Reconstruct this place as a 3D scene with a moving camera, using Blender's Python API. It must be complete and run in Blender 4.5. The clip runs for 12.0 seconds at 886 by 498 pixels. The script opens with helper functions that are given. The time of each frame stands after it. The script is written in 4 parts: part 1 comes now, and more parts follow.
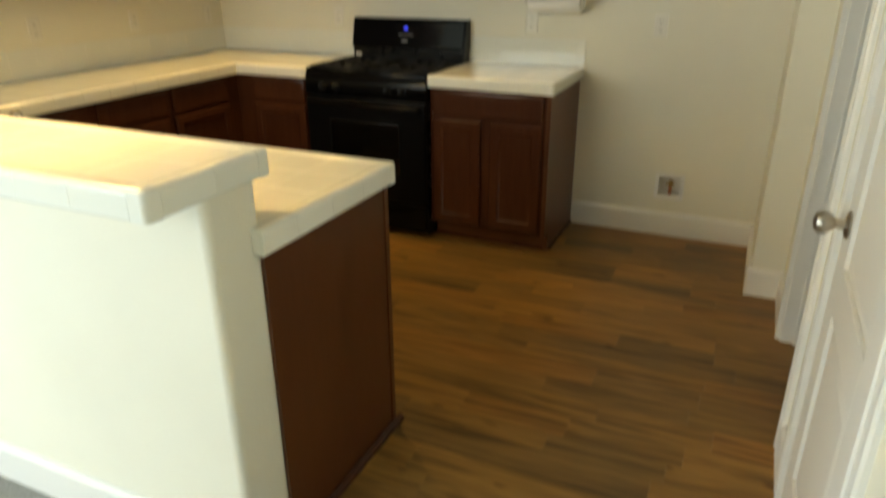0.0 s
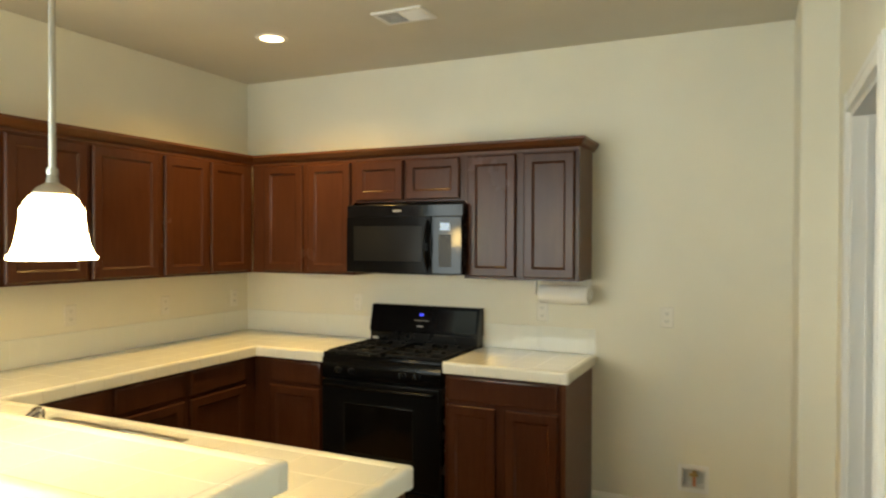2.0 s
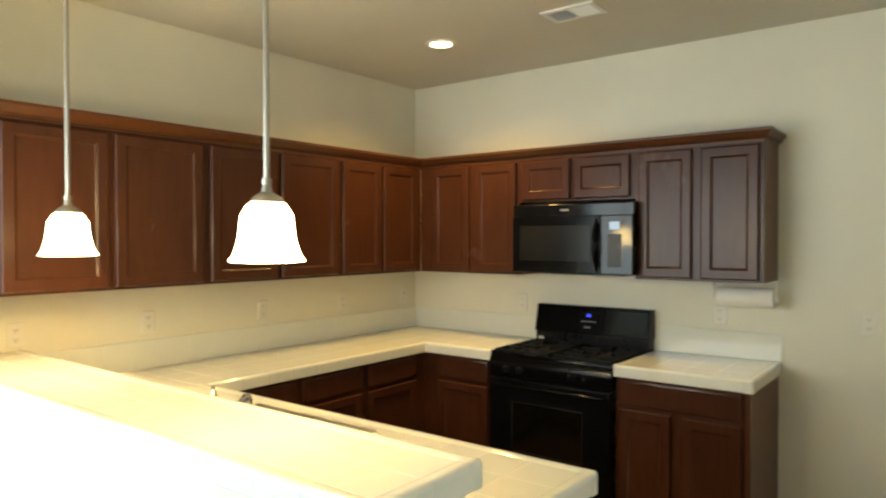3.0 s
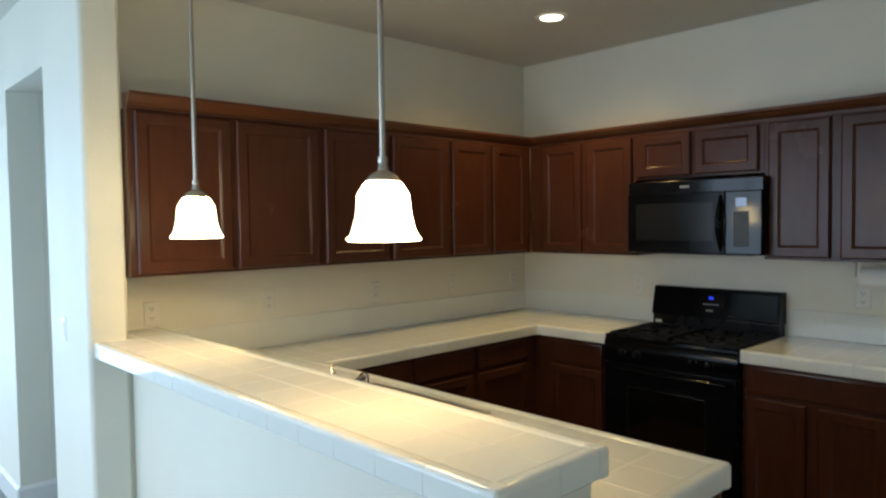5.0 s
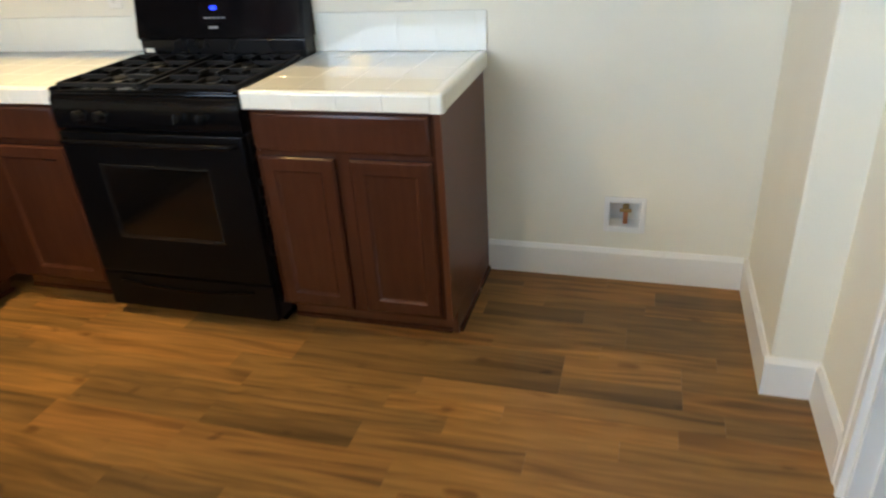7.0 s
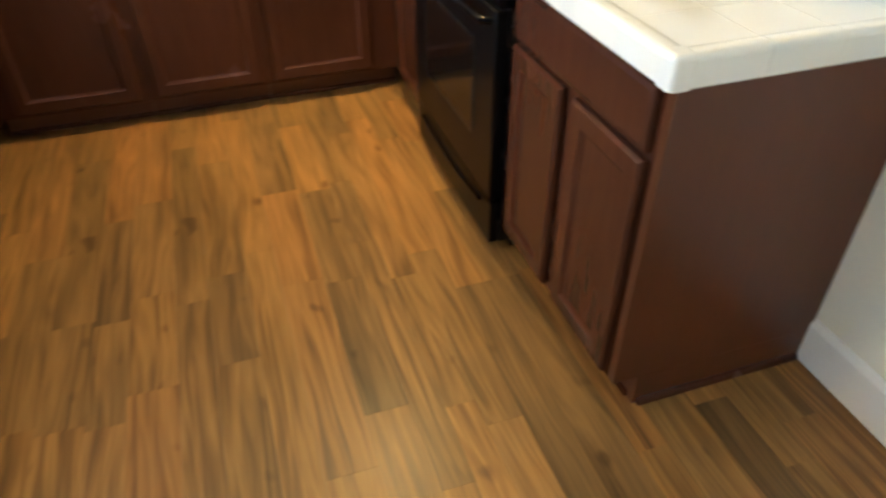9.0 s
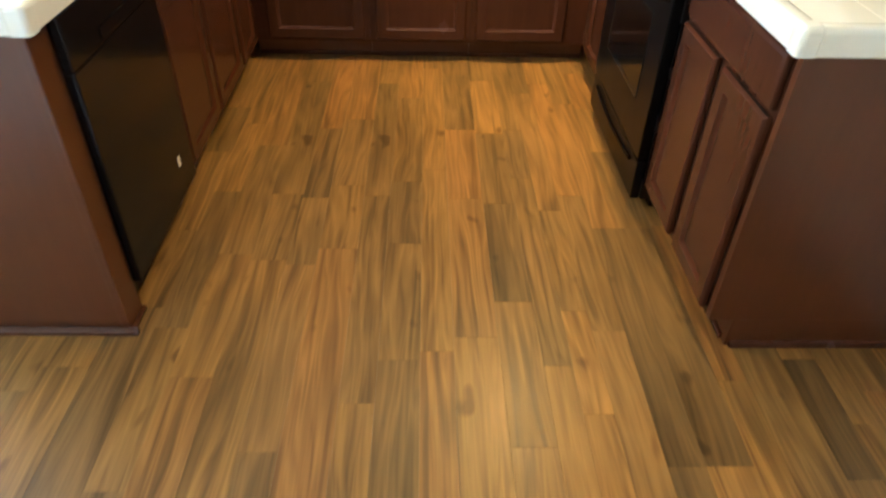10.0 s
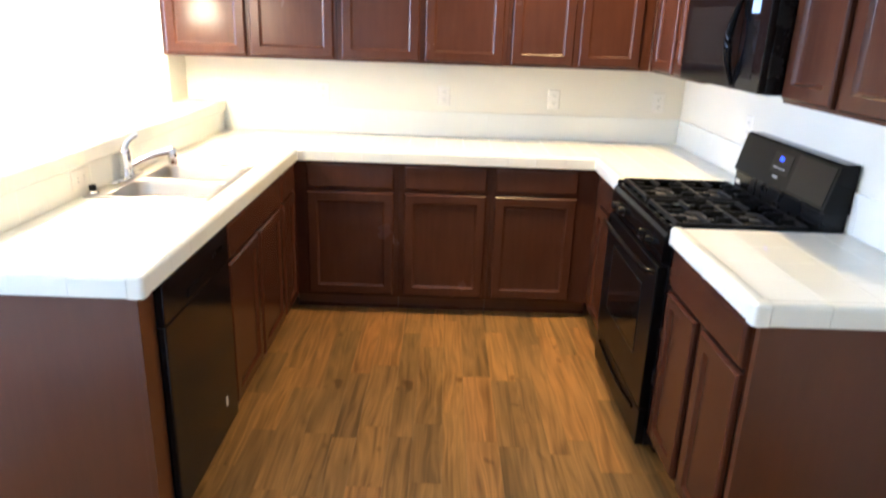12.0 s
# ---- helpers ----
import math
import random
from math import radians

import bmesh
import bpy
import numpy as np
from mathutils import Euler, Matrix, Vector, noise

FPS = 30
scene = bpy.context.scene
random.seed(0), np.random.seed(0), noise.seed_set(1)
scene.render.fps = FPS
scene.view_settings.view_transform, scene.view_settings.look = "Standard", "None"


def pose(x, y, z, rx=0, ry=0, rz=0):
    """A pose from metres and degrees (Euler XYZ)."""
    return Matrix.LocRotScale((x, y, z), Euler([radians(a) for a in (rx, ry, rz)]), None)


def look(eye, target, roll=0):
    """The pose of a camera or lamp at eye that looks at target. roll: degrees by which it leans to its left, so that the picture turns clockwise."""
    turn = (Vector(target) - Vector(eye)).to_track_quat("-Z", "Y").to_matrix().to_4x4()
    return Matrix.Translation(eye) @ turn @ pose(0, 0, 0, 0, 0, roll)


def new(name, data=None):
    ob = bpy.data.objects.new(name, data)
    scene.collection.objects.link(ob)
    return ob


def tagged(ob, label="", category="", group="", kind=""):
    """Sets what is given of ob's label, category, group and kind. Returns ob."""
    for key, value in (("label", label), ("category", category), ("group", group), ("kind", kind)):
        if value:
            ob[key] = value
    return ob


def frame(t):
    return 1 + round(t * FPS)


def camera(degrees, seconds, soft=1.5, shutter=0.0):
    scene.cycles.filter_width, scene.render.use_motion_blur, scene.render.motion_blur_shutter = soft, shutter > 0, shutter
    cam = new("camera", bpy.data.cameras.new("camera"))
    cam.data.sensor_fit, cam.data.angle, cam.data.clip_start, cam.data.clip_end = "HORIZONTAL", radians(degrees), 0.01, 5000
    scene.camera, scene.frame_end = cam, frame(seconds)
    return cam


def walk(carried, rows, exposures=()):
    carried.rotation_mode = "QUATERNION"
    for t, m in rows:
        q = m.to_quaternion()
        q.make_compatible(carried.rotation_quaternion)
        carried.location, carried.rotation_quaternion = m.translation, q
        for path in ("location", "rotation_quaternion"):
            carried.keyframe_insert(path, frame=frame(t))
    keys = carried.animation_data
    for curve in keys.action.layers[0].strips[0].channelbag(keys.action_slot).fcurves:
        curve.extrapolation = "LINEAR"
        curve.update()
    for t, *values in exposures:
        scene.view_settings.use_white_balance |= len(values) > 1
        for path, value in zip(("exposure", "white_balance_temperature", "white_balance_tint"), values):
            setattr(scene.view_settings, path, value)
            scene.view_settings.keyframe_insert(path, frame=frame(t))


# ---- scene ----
cam = camera(66.0, 12.0, 2.1, 0.5)
PATH = [
    (0, (3.433, -3.896, 1.464), (2.67, -2.216, 0.69), -0.3),
    (0.5, (3.433, -3.904, 1.513), (2.632, -2.125, 1.073), -0.1),
    (1, (3.437, -3.912, 1.549), (2.637, -2.094, 1.31), 0.5),
    (1.5, (3.424, -3.912, 1.581), (2.631, -2.077, 1.517), 0.7),
    (2, (3.397, -3.908, 1.571), (2.551, -2.096, 1.546), 0.2),
    (2.5, (3.354, -3.924, 1.572), (2.315, -2.216, 1.553), -0.1),
    (3, (3.324, -3.958, 1.583), (2.101, -2.376, 1.551), -0.1),
    (3.2, (3.317, -3.959, 1.58), (2.044, -2.417, 1.546), 0.0),
    (4.8, (3.271, -3.97, 1.58), (1.822, -2.593, 1.516), -0.7),
    (5, (3.265, -3.941, 1.569), (1.816, -2.566, 1.49), -0.8),
    (5.5, (3.250, -3.717, 1.526), (2.071, -2.129, 1.229), -2.95),
    (6, (3.201, -3.369, 1.480), (2.336, -1.665, 0.891), -3.8),
    (6.5, (3.140, -3.009, 1.446), (2.501, -1.287, 0.656), -3.1),
    (6.7, (3.110, -2.824, 1.449), (2.570, -1.103, 0.583), -3.5),
    (8.3, (3.247, -1.476, 1.365), (2.443, -0.024, 0.25), 0.0),
    (8.5, (3.259, -1.4, 1.348), (2.215, -0.148, 0.19), -1.3),
    (8.7, (3.392, -1.294, 1.327), (2.004, -0.449, 0.162), -1.1),
    (9, (3.419, -1.296, 1.364), (1.927, -0.809, 0.124), -0.5),
    (9.5, (3.647, -1.321, 1.387), (2.051, -1.139, 0.195), 0.4),
    (10, (3.86, -1.367, 1.404), (2.294, -1.31, 0.161), 1.7),
    (10.5, (4.019, -1.366, 1.421), (2.481, -1.351, 0.142), 1.1),
    (11, (4.097, -1.392, 1.5), (2.385, -1.402, 0.466), 1.0),
    (11.5, (4.108, -1.403, 1.528), (2.274, -1.394, 0.731), 1.3),
    (12, (4.117, -1.407, 1.56), (2.217, -1.398, 0.934), 2.0),
]
EXPOSURES = [
    (0.0, -0.05, 9100, 9), (1.5, 0.20, 9050, 9), (3.2, 0.08, 8150, 9), (4.8, -0.81, 6300, 10), (5.5, -0.66, 6450, 17), (6.0, -0.01, 6350, 13),
    (6.5, 0.60, 6250, 14), (8.4, 1.12, 5900, 21), (9.5, 1.60, 6050, 14), (10.5, 1.66, 6100, 17), (11.2, 1.66, 5500, 23), (12.0, 1.56, 5400, 23),
]
walk(cam, [(t, look(eye, target, roll)) for t, eye, target, roll in PATH], EXPOSURES)

# ---- world, sun and large lights ----
world = bpy.data.worlds.new("sky")
scene.world = world
world.use_nodes = True
wn = world.node_tree
sky = wn.nodes.new("ShaderNodeTexSky")
sky.sky_type = "NISHITA"
sky.sun_disc = False
sky.sun_elevation = radians(50)
sky.sun_rotation = radians(0)
wn.links.new(sky.outputs[0], wn.nodes["Background"].inputs["Color"])
wn.nodes["Background"].inputs["Strength"].default_value = 0.15

sun_data = bpy.data.lights.new("sun", "SUN")
sun_data.energy, sun_data.angle, sun_data.color = 3.0, radians(0.5), (1.0, 0.95, 0.88)
sun = new("sun", sun_data)
sun.matrix_world = look((0, 20, 24), (0, 0, 0))


def area_lamp(name, m, sx, sy, watts, color):
    d = bpy.data.lights.new(name, "AREA")
    d.shape, d.size, d.size_y, d.energy, d.color = "RECTANGLE", sx, sy, watts, color
    o = new(name, d)
    o.matrix_world = m
    return o


DAY = (0.465, 0.82, 1.24)
WARM = (1.0, 0.69, 0.235)
SOUTH_WATTS, WEST_WATTS, PENDANT_WATTS, CAN_WATTS, SHADE_GLOW = 63.0, 105.0, 0.5, 108.0, 44.0
SOUTH_Y, WEST_X = -5.5, -4.0
# daylight of the two large window openings of the living room
area_lamp("south_window_daylight", look((0.52, SOUTH_Y + 0.02, 1.28), (0.52, 0, 1.1)), 2.7, 2.2, SOUTH_WATTS, DAY)
area_lamp("west_window_daylight", look((WEST_X + 0.02, -4.4, 1.15), (3, -4.2, 1.1)), 1.9, 2.2, WEST_WATTS, DAY)

# ---- materials ----
def base_material(name, color, rough, metal=0.0, spec=0.5, coat=0.0):
    m = bpy.data.materials.new(name)
    m.use_nodes = True
    b = m.node_tree.nodes["Principled BSDF"]
    b.inputs["Base Color"].default_value = (*color, 1)
    b.inputs["Roughness"].default_value = rough
    b.inputs["Metallic"].default_value = metal
    b.inputs["Specular IOR Level"].default_value = spec
    b.inputs["Coat Weight"].default_value = coat
    b.inputs["Coat Roughness"].default_value = 0.08
    return m, m.node_tree, b


def coords(nt, scale=(1, 1, 1), random_shift=False):
    tc = nt.nodes.new("ShaderNodeTexCoord")
    mp = nt.nodes.new("ShaderNodeMapping")
    mp.inputs["Scale"].default_value = scale
    nt.links.new(tc.outputs["Object"], mp.inputs["Vector"])
    if random_shift:
        info = nt.nodes.new("ShaderNodeObjectInfo")
        mul = nt.nodes.new("ShaderNodeMath")
        mul.operation = "MULTIPLY"
        mul.inputs[1].default_value = 73.0
        nt.links.new(info.outputs["Random"], mul.inputs[0])
        nt.links.new(mul.outputs[0], mp.inputs["Location"])
    return mp


def noise_node(nt, vec, scale, detail=3.0, rough=0.55):
    n = nt.nodes.new("ShaderNodeTexNoise")
    n.inputs["Scale"].default_value = scale
    n.inputs["Detail"].default_value = detail
    n.inputs["Roughness"].default_value = rough
    nt.links.new(vec.outputs[0], n.inputs["Vector"])
    return n


def ramp(nt, fac, stops):
    r = nt.nodes.new("ShaderNodeValToRGB")
    el = r.color_ramp.elements
    while len(el) < len(stops):
        el.new(0.5)
    for e, (p, c) in zip(el, stops):
        e.position, e.color = p, (*c, 1)
    nt.links.new(fac, r.inputs[0])
    return r


def mix(nt, kind, fac, a, b):
    n = nt.nodes.new("ShaderNodeMix")
    n.data_type, n.blend_type = "RGBA", kind
    if isinstance(fac, float):
        n.inputs["Factor"].default_value = fac
    else:
        nt.links.new(fac, n.inputs["Factor"])
    nt.links.new(a, n.inputs["A"])
    nt.links.new(b, n.inputs["B"])
    return n.outputs["Result"]


def bump(nt, bsdf, height, strength, distance):
    b = nt.nodes.new("ShaderNodeBump")
    b.inputs["Strength"].default_value = strength
    b.inputs["Distance"].default_value = distance
    nt.links.new(height, b.inputs["Height"])
    nt.links.new(b.outputs[0], bsdf.inputs["Normal"])


def mapped_rough(nt, bsdf, fac, lo, hi):
    r = nt.nodes.new("ShaderNodeMapRange")
    r.inputs["To Min"].default_value, r.inputs["To Max"].default_value = lo, hi
    nt.links.new(fac, r.inputs["Value"])
    nt.links.new(r.outputs[0], bsdf.inputs["Roughness"])


def paint(name, color, rough, peel, blotch=0.05, spec=0.4):
    """Wall paint: orange-peel relief, faint broad blotches."""
    m, nt, b = base_material(name, color, rough, spec=spec)
    v = coords(nt)
    big = noise_node(nt, v, 1.3, 4)
    lo = tuple(c * (1 - blotch) for c in color)
    hi = tuple(min(1, c * (1 + blotch * 0.6)) for c in color)
    nt.links.new(ramp(nt, big.outputs["Fac"], [(0.3, lo), (0.7, hi)]).outputs[0], b.inputs["Base Color"])
    fine = noise_node(nt, v, 95, 2)
    bump(nt, b, fine.outputs["Fac"], peel, 0.003)
    mapped_rough(nt, b, big.outputs["Fac"], rough - 0.05, rough + 0.08)
    return m


def stained_wood(name, dark, mid, rough, coat=0.14, spec=0.24):
    m, nt, b = base_material(name, mid, rough, spec=spec, coat=coat)
    b.inputs["Coat Roughness"].default_value = 0.16
    v = coords(nt, (16, 16, 1.8))
    grain = noise_node(nt, v, 2.2, 5, 0.65)
    v2 = coords(nt, (2.6, 2.6, 1.6))
    cloud = noise_node(nt, v2, 1.6, 4)
    a = ramp(nt, grain.outputs["Fac"], [(0.25, dark), (0.68, mid)])
    c = ramp(nt, cloud.outputs["Fac"], [(0.3, (0.78, 0.76, 0.74)), (0.7, (1, 1, 1))])
    nt.links.new(mix(nt, "MULTIPLY", 0.8, a.outputs[0], c.outputs[0]), b.inputs["Base Color"])
    mapped_rough(nt, b, cloud.outputs["Fac"], rough - 0.03, rough + 0.05)
    bump(nt, b, grain.outputs["Fac"], 0.02, 0.0005)
    return m


def plank_wood():
    """Printed wood planks: mixed tones, long wavy figure along the length, soft clouds, fine pores, small knots."""
    m, nt, b = base_material("plank_wood", (0.2, 0.1, 0.045), 0.38, spec=0.30)
    info = nt.nodes.new("ShaderNodeObjectInfo")
    tone = ramp(nt, info.outputs["Random"], [(0.0, (0.180, 0.104, 0.038)), (0.10, (0.208, 0.118, 0.042)), (0.24, (0.248, 0.138, 0.045)), (0.42, (0.299, 0.159, 0.049)),
                                             (0.58, (0.332, 0.176, 0.052)), (0.74, (0.327, 0.158, 0.046)), (0.88, (0.275, 0.150, 0.049)), (1.0, (0.222, 0.125, 0.044))])
    v0 = coords(nt, (0.9, 5.0, 5.0), True)
    bend = noise_node(nt, v0, 1.1, 2)
    push = []
    for scale, amount in (((1.1, 15.0, 15.0), (0.6, 2.2, 0.0)), ((1.5, 34.0, 34.0), (0.8, 3.4, 0.0))):
        v = coords(nt, scale, True)
        w = nt.nodes.new("ShaderNodeVectorMath")
        w.operation = "MULTIPLY_ADD"
        w.inputs[1].default_value = amount
        nt.links.new(bend.outputs["Color"], w.inputs[0])
        nt.links.new(v.outputs[0], w.inputs[2])
        push.append(w)
    band = noise_node(nt, push[0], 1.25, 2, 0.5)
    line = noise_node(nt, push[1], 1.0, 2.4, 0.55)
    pore = noise_node(nt, coords(nt, (2.2, 120, 120), True), 1.2, 2, 0.6)
    knot = noise_node(nt, coords(nt, (8, 15, 15), True), 0.8, 1)
    cloud = noise_node(nt, coords(nt, (1.6, 2.6, 2.6), True), 1.0, 3)
    c = tone.outputs[0]
    for fac, weight, stops in (
            (band, 0.78, [(0.30, (0.42, 0.40, 0.38)), (0.40, (0.76, 0.74, 0.72)), (0.48, (1.10, 1.08, 1.05)), (0.56, (0.76, 0.74, 0.72)), (0.64, (1.16, 1.13, 1.08)), (0.75, (0.54, 0.52, 0.49))]),
            (line, 0.78, [(0.32, (0.46, 0.44, 0.42)), (0.44, (0.90, 0.88, 0.87)), (0.55, (1.14, 1.12, 1.09)), (0.70, (0.76, 0.74, 0.72))]),
            (pore, 0.35, [(0.38, (0.76, 0.75, 0.73)), (0.56, (1.06, 1.05, 1.04))]),
            (knot, 0.85, [(0.0, (1, 1, 1)), (0.70, (1, 1, 1)), (0.77, (0.42, 0.36, 0.31))]),
            (cloud, 0.80, [(0.33, (0.76, 0.79, 0.80)), (0.62, (1.08, 1.06, 1.02))])):
        c = mix(nt, "MULTIPLY", weight, c, ramp(nt, fac.outputs["Fac"], stops).outputs[0])
    nt.links.new(c, b.inputs["Base Color"])
    mapped_rough(nt, b, line.outputs["Fac"], 0.28, 0.46)
    bump(nt, b, line.outputs["Fac"], 0.10, 0.0008)
    return m


def glazed_tile():
    m, nt, b = base_material("white_glazed_tile", (0.80, 0.79, 0.74), 0.12, spec=0.5)
    info = nt.nodes.new("ShaderNodeObjectInfo")
    tone = ramp(nt, info.outputs["Random"], [(0.0, (0.82, 0.82, 0.745)), (1.0, (0.835, 0.835, 0.765))])
    nt.links.new(tone.outputs[0], b.inputs["Base Color"])
    v = coords(nt, (1, 1, 1), True)
    wave = noise_node(nt, v, 9, 2)
    speck = noise_node(nt, v, 160, 2)
    bump(nt, b, wave.outputs["Fac"], 0.03, 0.003)
    mapped_rough(nt, b, speck.outputs["Fac"], 0.02, 0.06)
    return m


def black_gloss(name, color, rough, coat=0.6, spec=0.5):
    m, nt, b = base_material(name, color, rough, spec=spec, coat=coat)
    v = coords(nt)
    smudge = noise_node(nt, v, 7, 4)
    mapped_rough(nt, b, smudge.outputs["Fac"], max(0.03, rough - 0.06), rough + 0.08)
    return m


def brushed(name, color, rough):
    m, nt, b = base_material(name, color, rough, metal=1.0)
    v = coords(nt, (60, 6, 60))
    n = noise_node(nt, v, 3, 3)
    mapped_rough(nt, b, n.outputs["Fac"], rough - 0.06, rough + 0.1)
    return m


def glow(name, color, strength):
    m, nt, b = base_material(name, color, 0.35)
    b.inputs["Emission Color"].default_value = (*color, 1)
    b.inputs["Emission Strength"].default_value = strength
    return m


def carpet_pile():
    m, nt, b = base_material("carpet_pile", (0.36, 0.35, 0.325), 0.95, spec=0.1)
    v = coords(nt)
    n = noise_node(nt, v, 240, 3)
    big = noise_node(nt, v, 3, 3)
    a = ramp(nt, n.outputs["Fac"], [(0.3, (0.25, 0.243, 0.225)), (0.7, (0.46, 0.45, 0.42))])
    c = ramp(nt, big.outputs["Fac"], [(0.3, (0.85, 0.85, 0.85)), (0.7, (1, 1, 1))])
    nt.links.new(mix(nt, "MULTIPLY", 1.0, a.outputs[0], c.outputs[0]), b.inputs["Base Color"])
    bump(nt, b, n.outputs["Fac"], 0.8, 0.008)
    return m


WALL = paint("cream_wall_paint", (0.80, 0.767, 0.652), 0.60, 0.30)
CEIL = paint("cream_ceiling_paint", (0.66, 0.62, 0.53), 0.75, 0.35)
TRIM = paint("white_trim_paint", (0.80, 0.785, 0.75), 0.34, 0.05, 0.02, 0.5)
CHERRY = stained_wood("cherry_stain", (0.060, 0.0204, 0.0108), (0.078, 0.0264, 0.0140), 0.25, 0.02, 0.23)
CHERRY_DARK = stained_wood("cherry_laminate", (0.096, 0.0308, 0.0116), (0.112, 0.0362, 0.0140), 0.30, 0.0, 0.36)
PLANK = plank_wood()
UNDERLAY = base_material("dark_underlay", (0.15, 0.085, 0.035), 0.8)[0]
TILE = glazed_tile()
GROUT = paint("pale_grout", (0.83, 0.815, 0.745), 0.5, 0.1)
BLACK = black_gloss("black_enamel", (0.0035, 0.0035, 0.004), 0.13, 0.0, 0.13)
BLACK_SATIN = black_gloss("black_satin", (0.006, 0.006, 0.0066), 0.26, 0.0, 0.22)
BLACK_GLASS = black_gloss("black_glass", (0.005, 0.005, 0.006), 0.06, 0.0, 0.28)
OVEN_GLASS = black_gloss("oven_window_glass", (0.004, 0.0037, 0.0034), 0.07, 0.0, 0.42)
OVEN_BLACK = black_gloss("oven_door_enamel", (0.0035, 0.0035, 0.004), 0.30, 0.0, 0.10)
DW_BLACK = base_material("black_textured_plastic", (0.0052, 0.0052, 0.0066), 0.15, spec=0.20)[0]
IRON = base_material("cast_iron", (0.008, 0.008, 0.0085), 0.55, spec=0.2)[0]
ALUMINIUM = base_material("cast_aluminium", (0.20, 0.195, 0.19), 0.40, metal=1.0)[0]
GLASS_EDGE = base_material("grey_glass_edge", (0.014, 0.0145, 0.014), 0.12, spec=0.4)[0]
MICROWAVE_GLASS = black_gloss("microwave_window_mesh", (0.012, 0.0118, 0.0115), 0.14, 0.0, 0.20)
BRASS = base_material("brass", (0.45, 0.30, 0.12), 0.35, metal=1.0)[0]
CHROME = brushed("chrome", (0.72, 0.72, 0.73), 0.10)
NICKEL = base_material("brushed_nickel", (0.47, 0.42, 0.36), 0.30, metal=1.0)[0]
STEEL = brushed("stainless_steel", (0.54, 0.53, 0.51), 0.34)
COPPER = brushed("copper", (0.62, 0.28, 0.16), 0.35)
PLASTIC = base_material("white_plastic", (0.80, 0.77, 0.69), 0.35)[0]
SLOT = base_material("dark_slot", (0.03, 0.03, 0.03), 0.6)[0]
PAPER = paint("paper_towel", (0.82, 0.80, 0.76), 0.95, 0.6, 0.02, 0.1)
GREY_MARK = base_material("pale_grey_print", (0.28, 0.28, 0.28), 0.4)[0]
SHADE = glow("lit_frosted_glass", (1.0, 0.81, 0.45), SHADE_GLOW)
LENS = glow("lit_can_lens", (1.0, 0.82, 0.55), 14.0)
BLUE_LED = glow("blue_display", (0.02, 0.05, 1.0), 1.8)
PALE_LED = glow("pale_display", (0.40, 0.60, 0.95), 0.12)
CARPET = carpet_pile()

# ---- building helpers ----
def slab(bm, x0, x1, y0, y1, z0, z1, bevel=0.0):
    """A box; all its edges rounded by bevel."""
    m = Matrix.LocRotScale(((x0 + x1) / 2, (y0 + y1) / 2, (z0 + z1) / 2), None, (abs(x1 - x0), abs(y1 - y0), abs(z1 - z0)))
    r = bmesh.ops.create_cube(bm, size=1.0, matrix=m)
    if bevel:
        edges = list({e for v in r["verts"] for e in v.link_edges})
        bmesh.ops.bevel(bm, geom=edges, offset=bevel, segments=2, profile=0.6, affect="EDGES")
    return bm


def box(x0, x1, y0, y1, z0, z1, bevel=0.0):
    return slab(bmesh.new(), x0, x1, y0, y1, z0, z1, bevel)


def lathe(profile, center, segments=32, flute=0.0, flutes=12):
    """Turns (radius, height) pairs round the upright through center; flute waves the radius."""
    bm = bmesh.new()
    rings = []
    for r, z in profile:
        ring = []
        for i in range(segments):
            a = 2 * math.pi * i / segments
            rr = r * (1 + flute * math.cos(flutes * a))
            ring.append(bm.verts.new((center[0] + rr * math.cos(a), center[1] + rr * math.sin(a), center[2] + z)))
        rings.append(ring)
    for a, b in zip(rings, rings[1:]):
        for i in range(segments):
            j = (i + 1) % segments
            bm.faces.new((a[i], a[j], b[j], b[i]))
    return bm


def capped(bm):
    edges = [e for e in bm.edges if e.is_boundary]
    if edges:
        bmesh.ops.holes_fill(bm, edges=edges, sides=0)
    bmesh.ops.recalc_face_normals(bm, faces=bm.faces)
    return bm


def extrude(profile, length, m):
    """A prism: the outline (y, z) drawn along local x from 0 to length, then set by m."""
    bm = bmesh.new()
    a = [bm.verts.new((0, y, z)) for y, z in profile]
    b = [bm.verts.new((length, y, z)) for y, z in profile]
    n = len(profile)
    for i in range(n):
        j = (i + 1) % n
        bm.faces.new((a[i], a[j], b[j], b[i]))
    bm.faces.new(a[::-1])
    bm.faces.new(b)
    bmesh.ops.recalc_face_normals(bm, faces=bm.faces)
    bm.transform(m)
    return bm


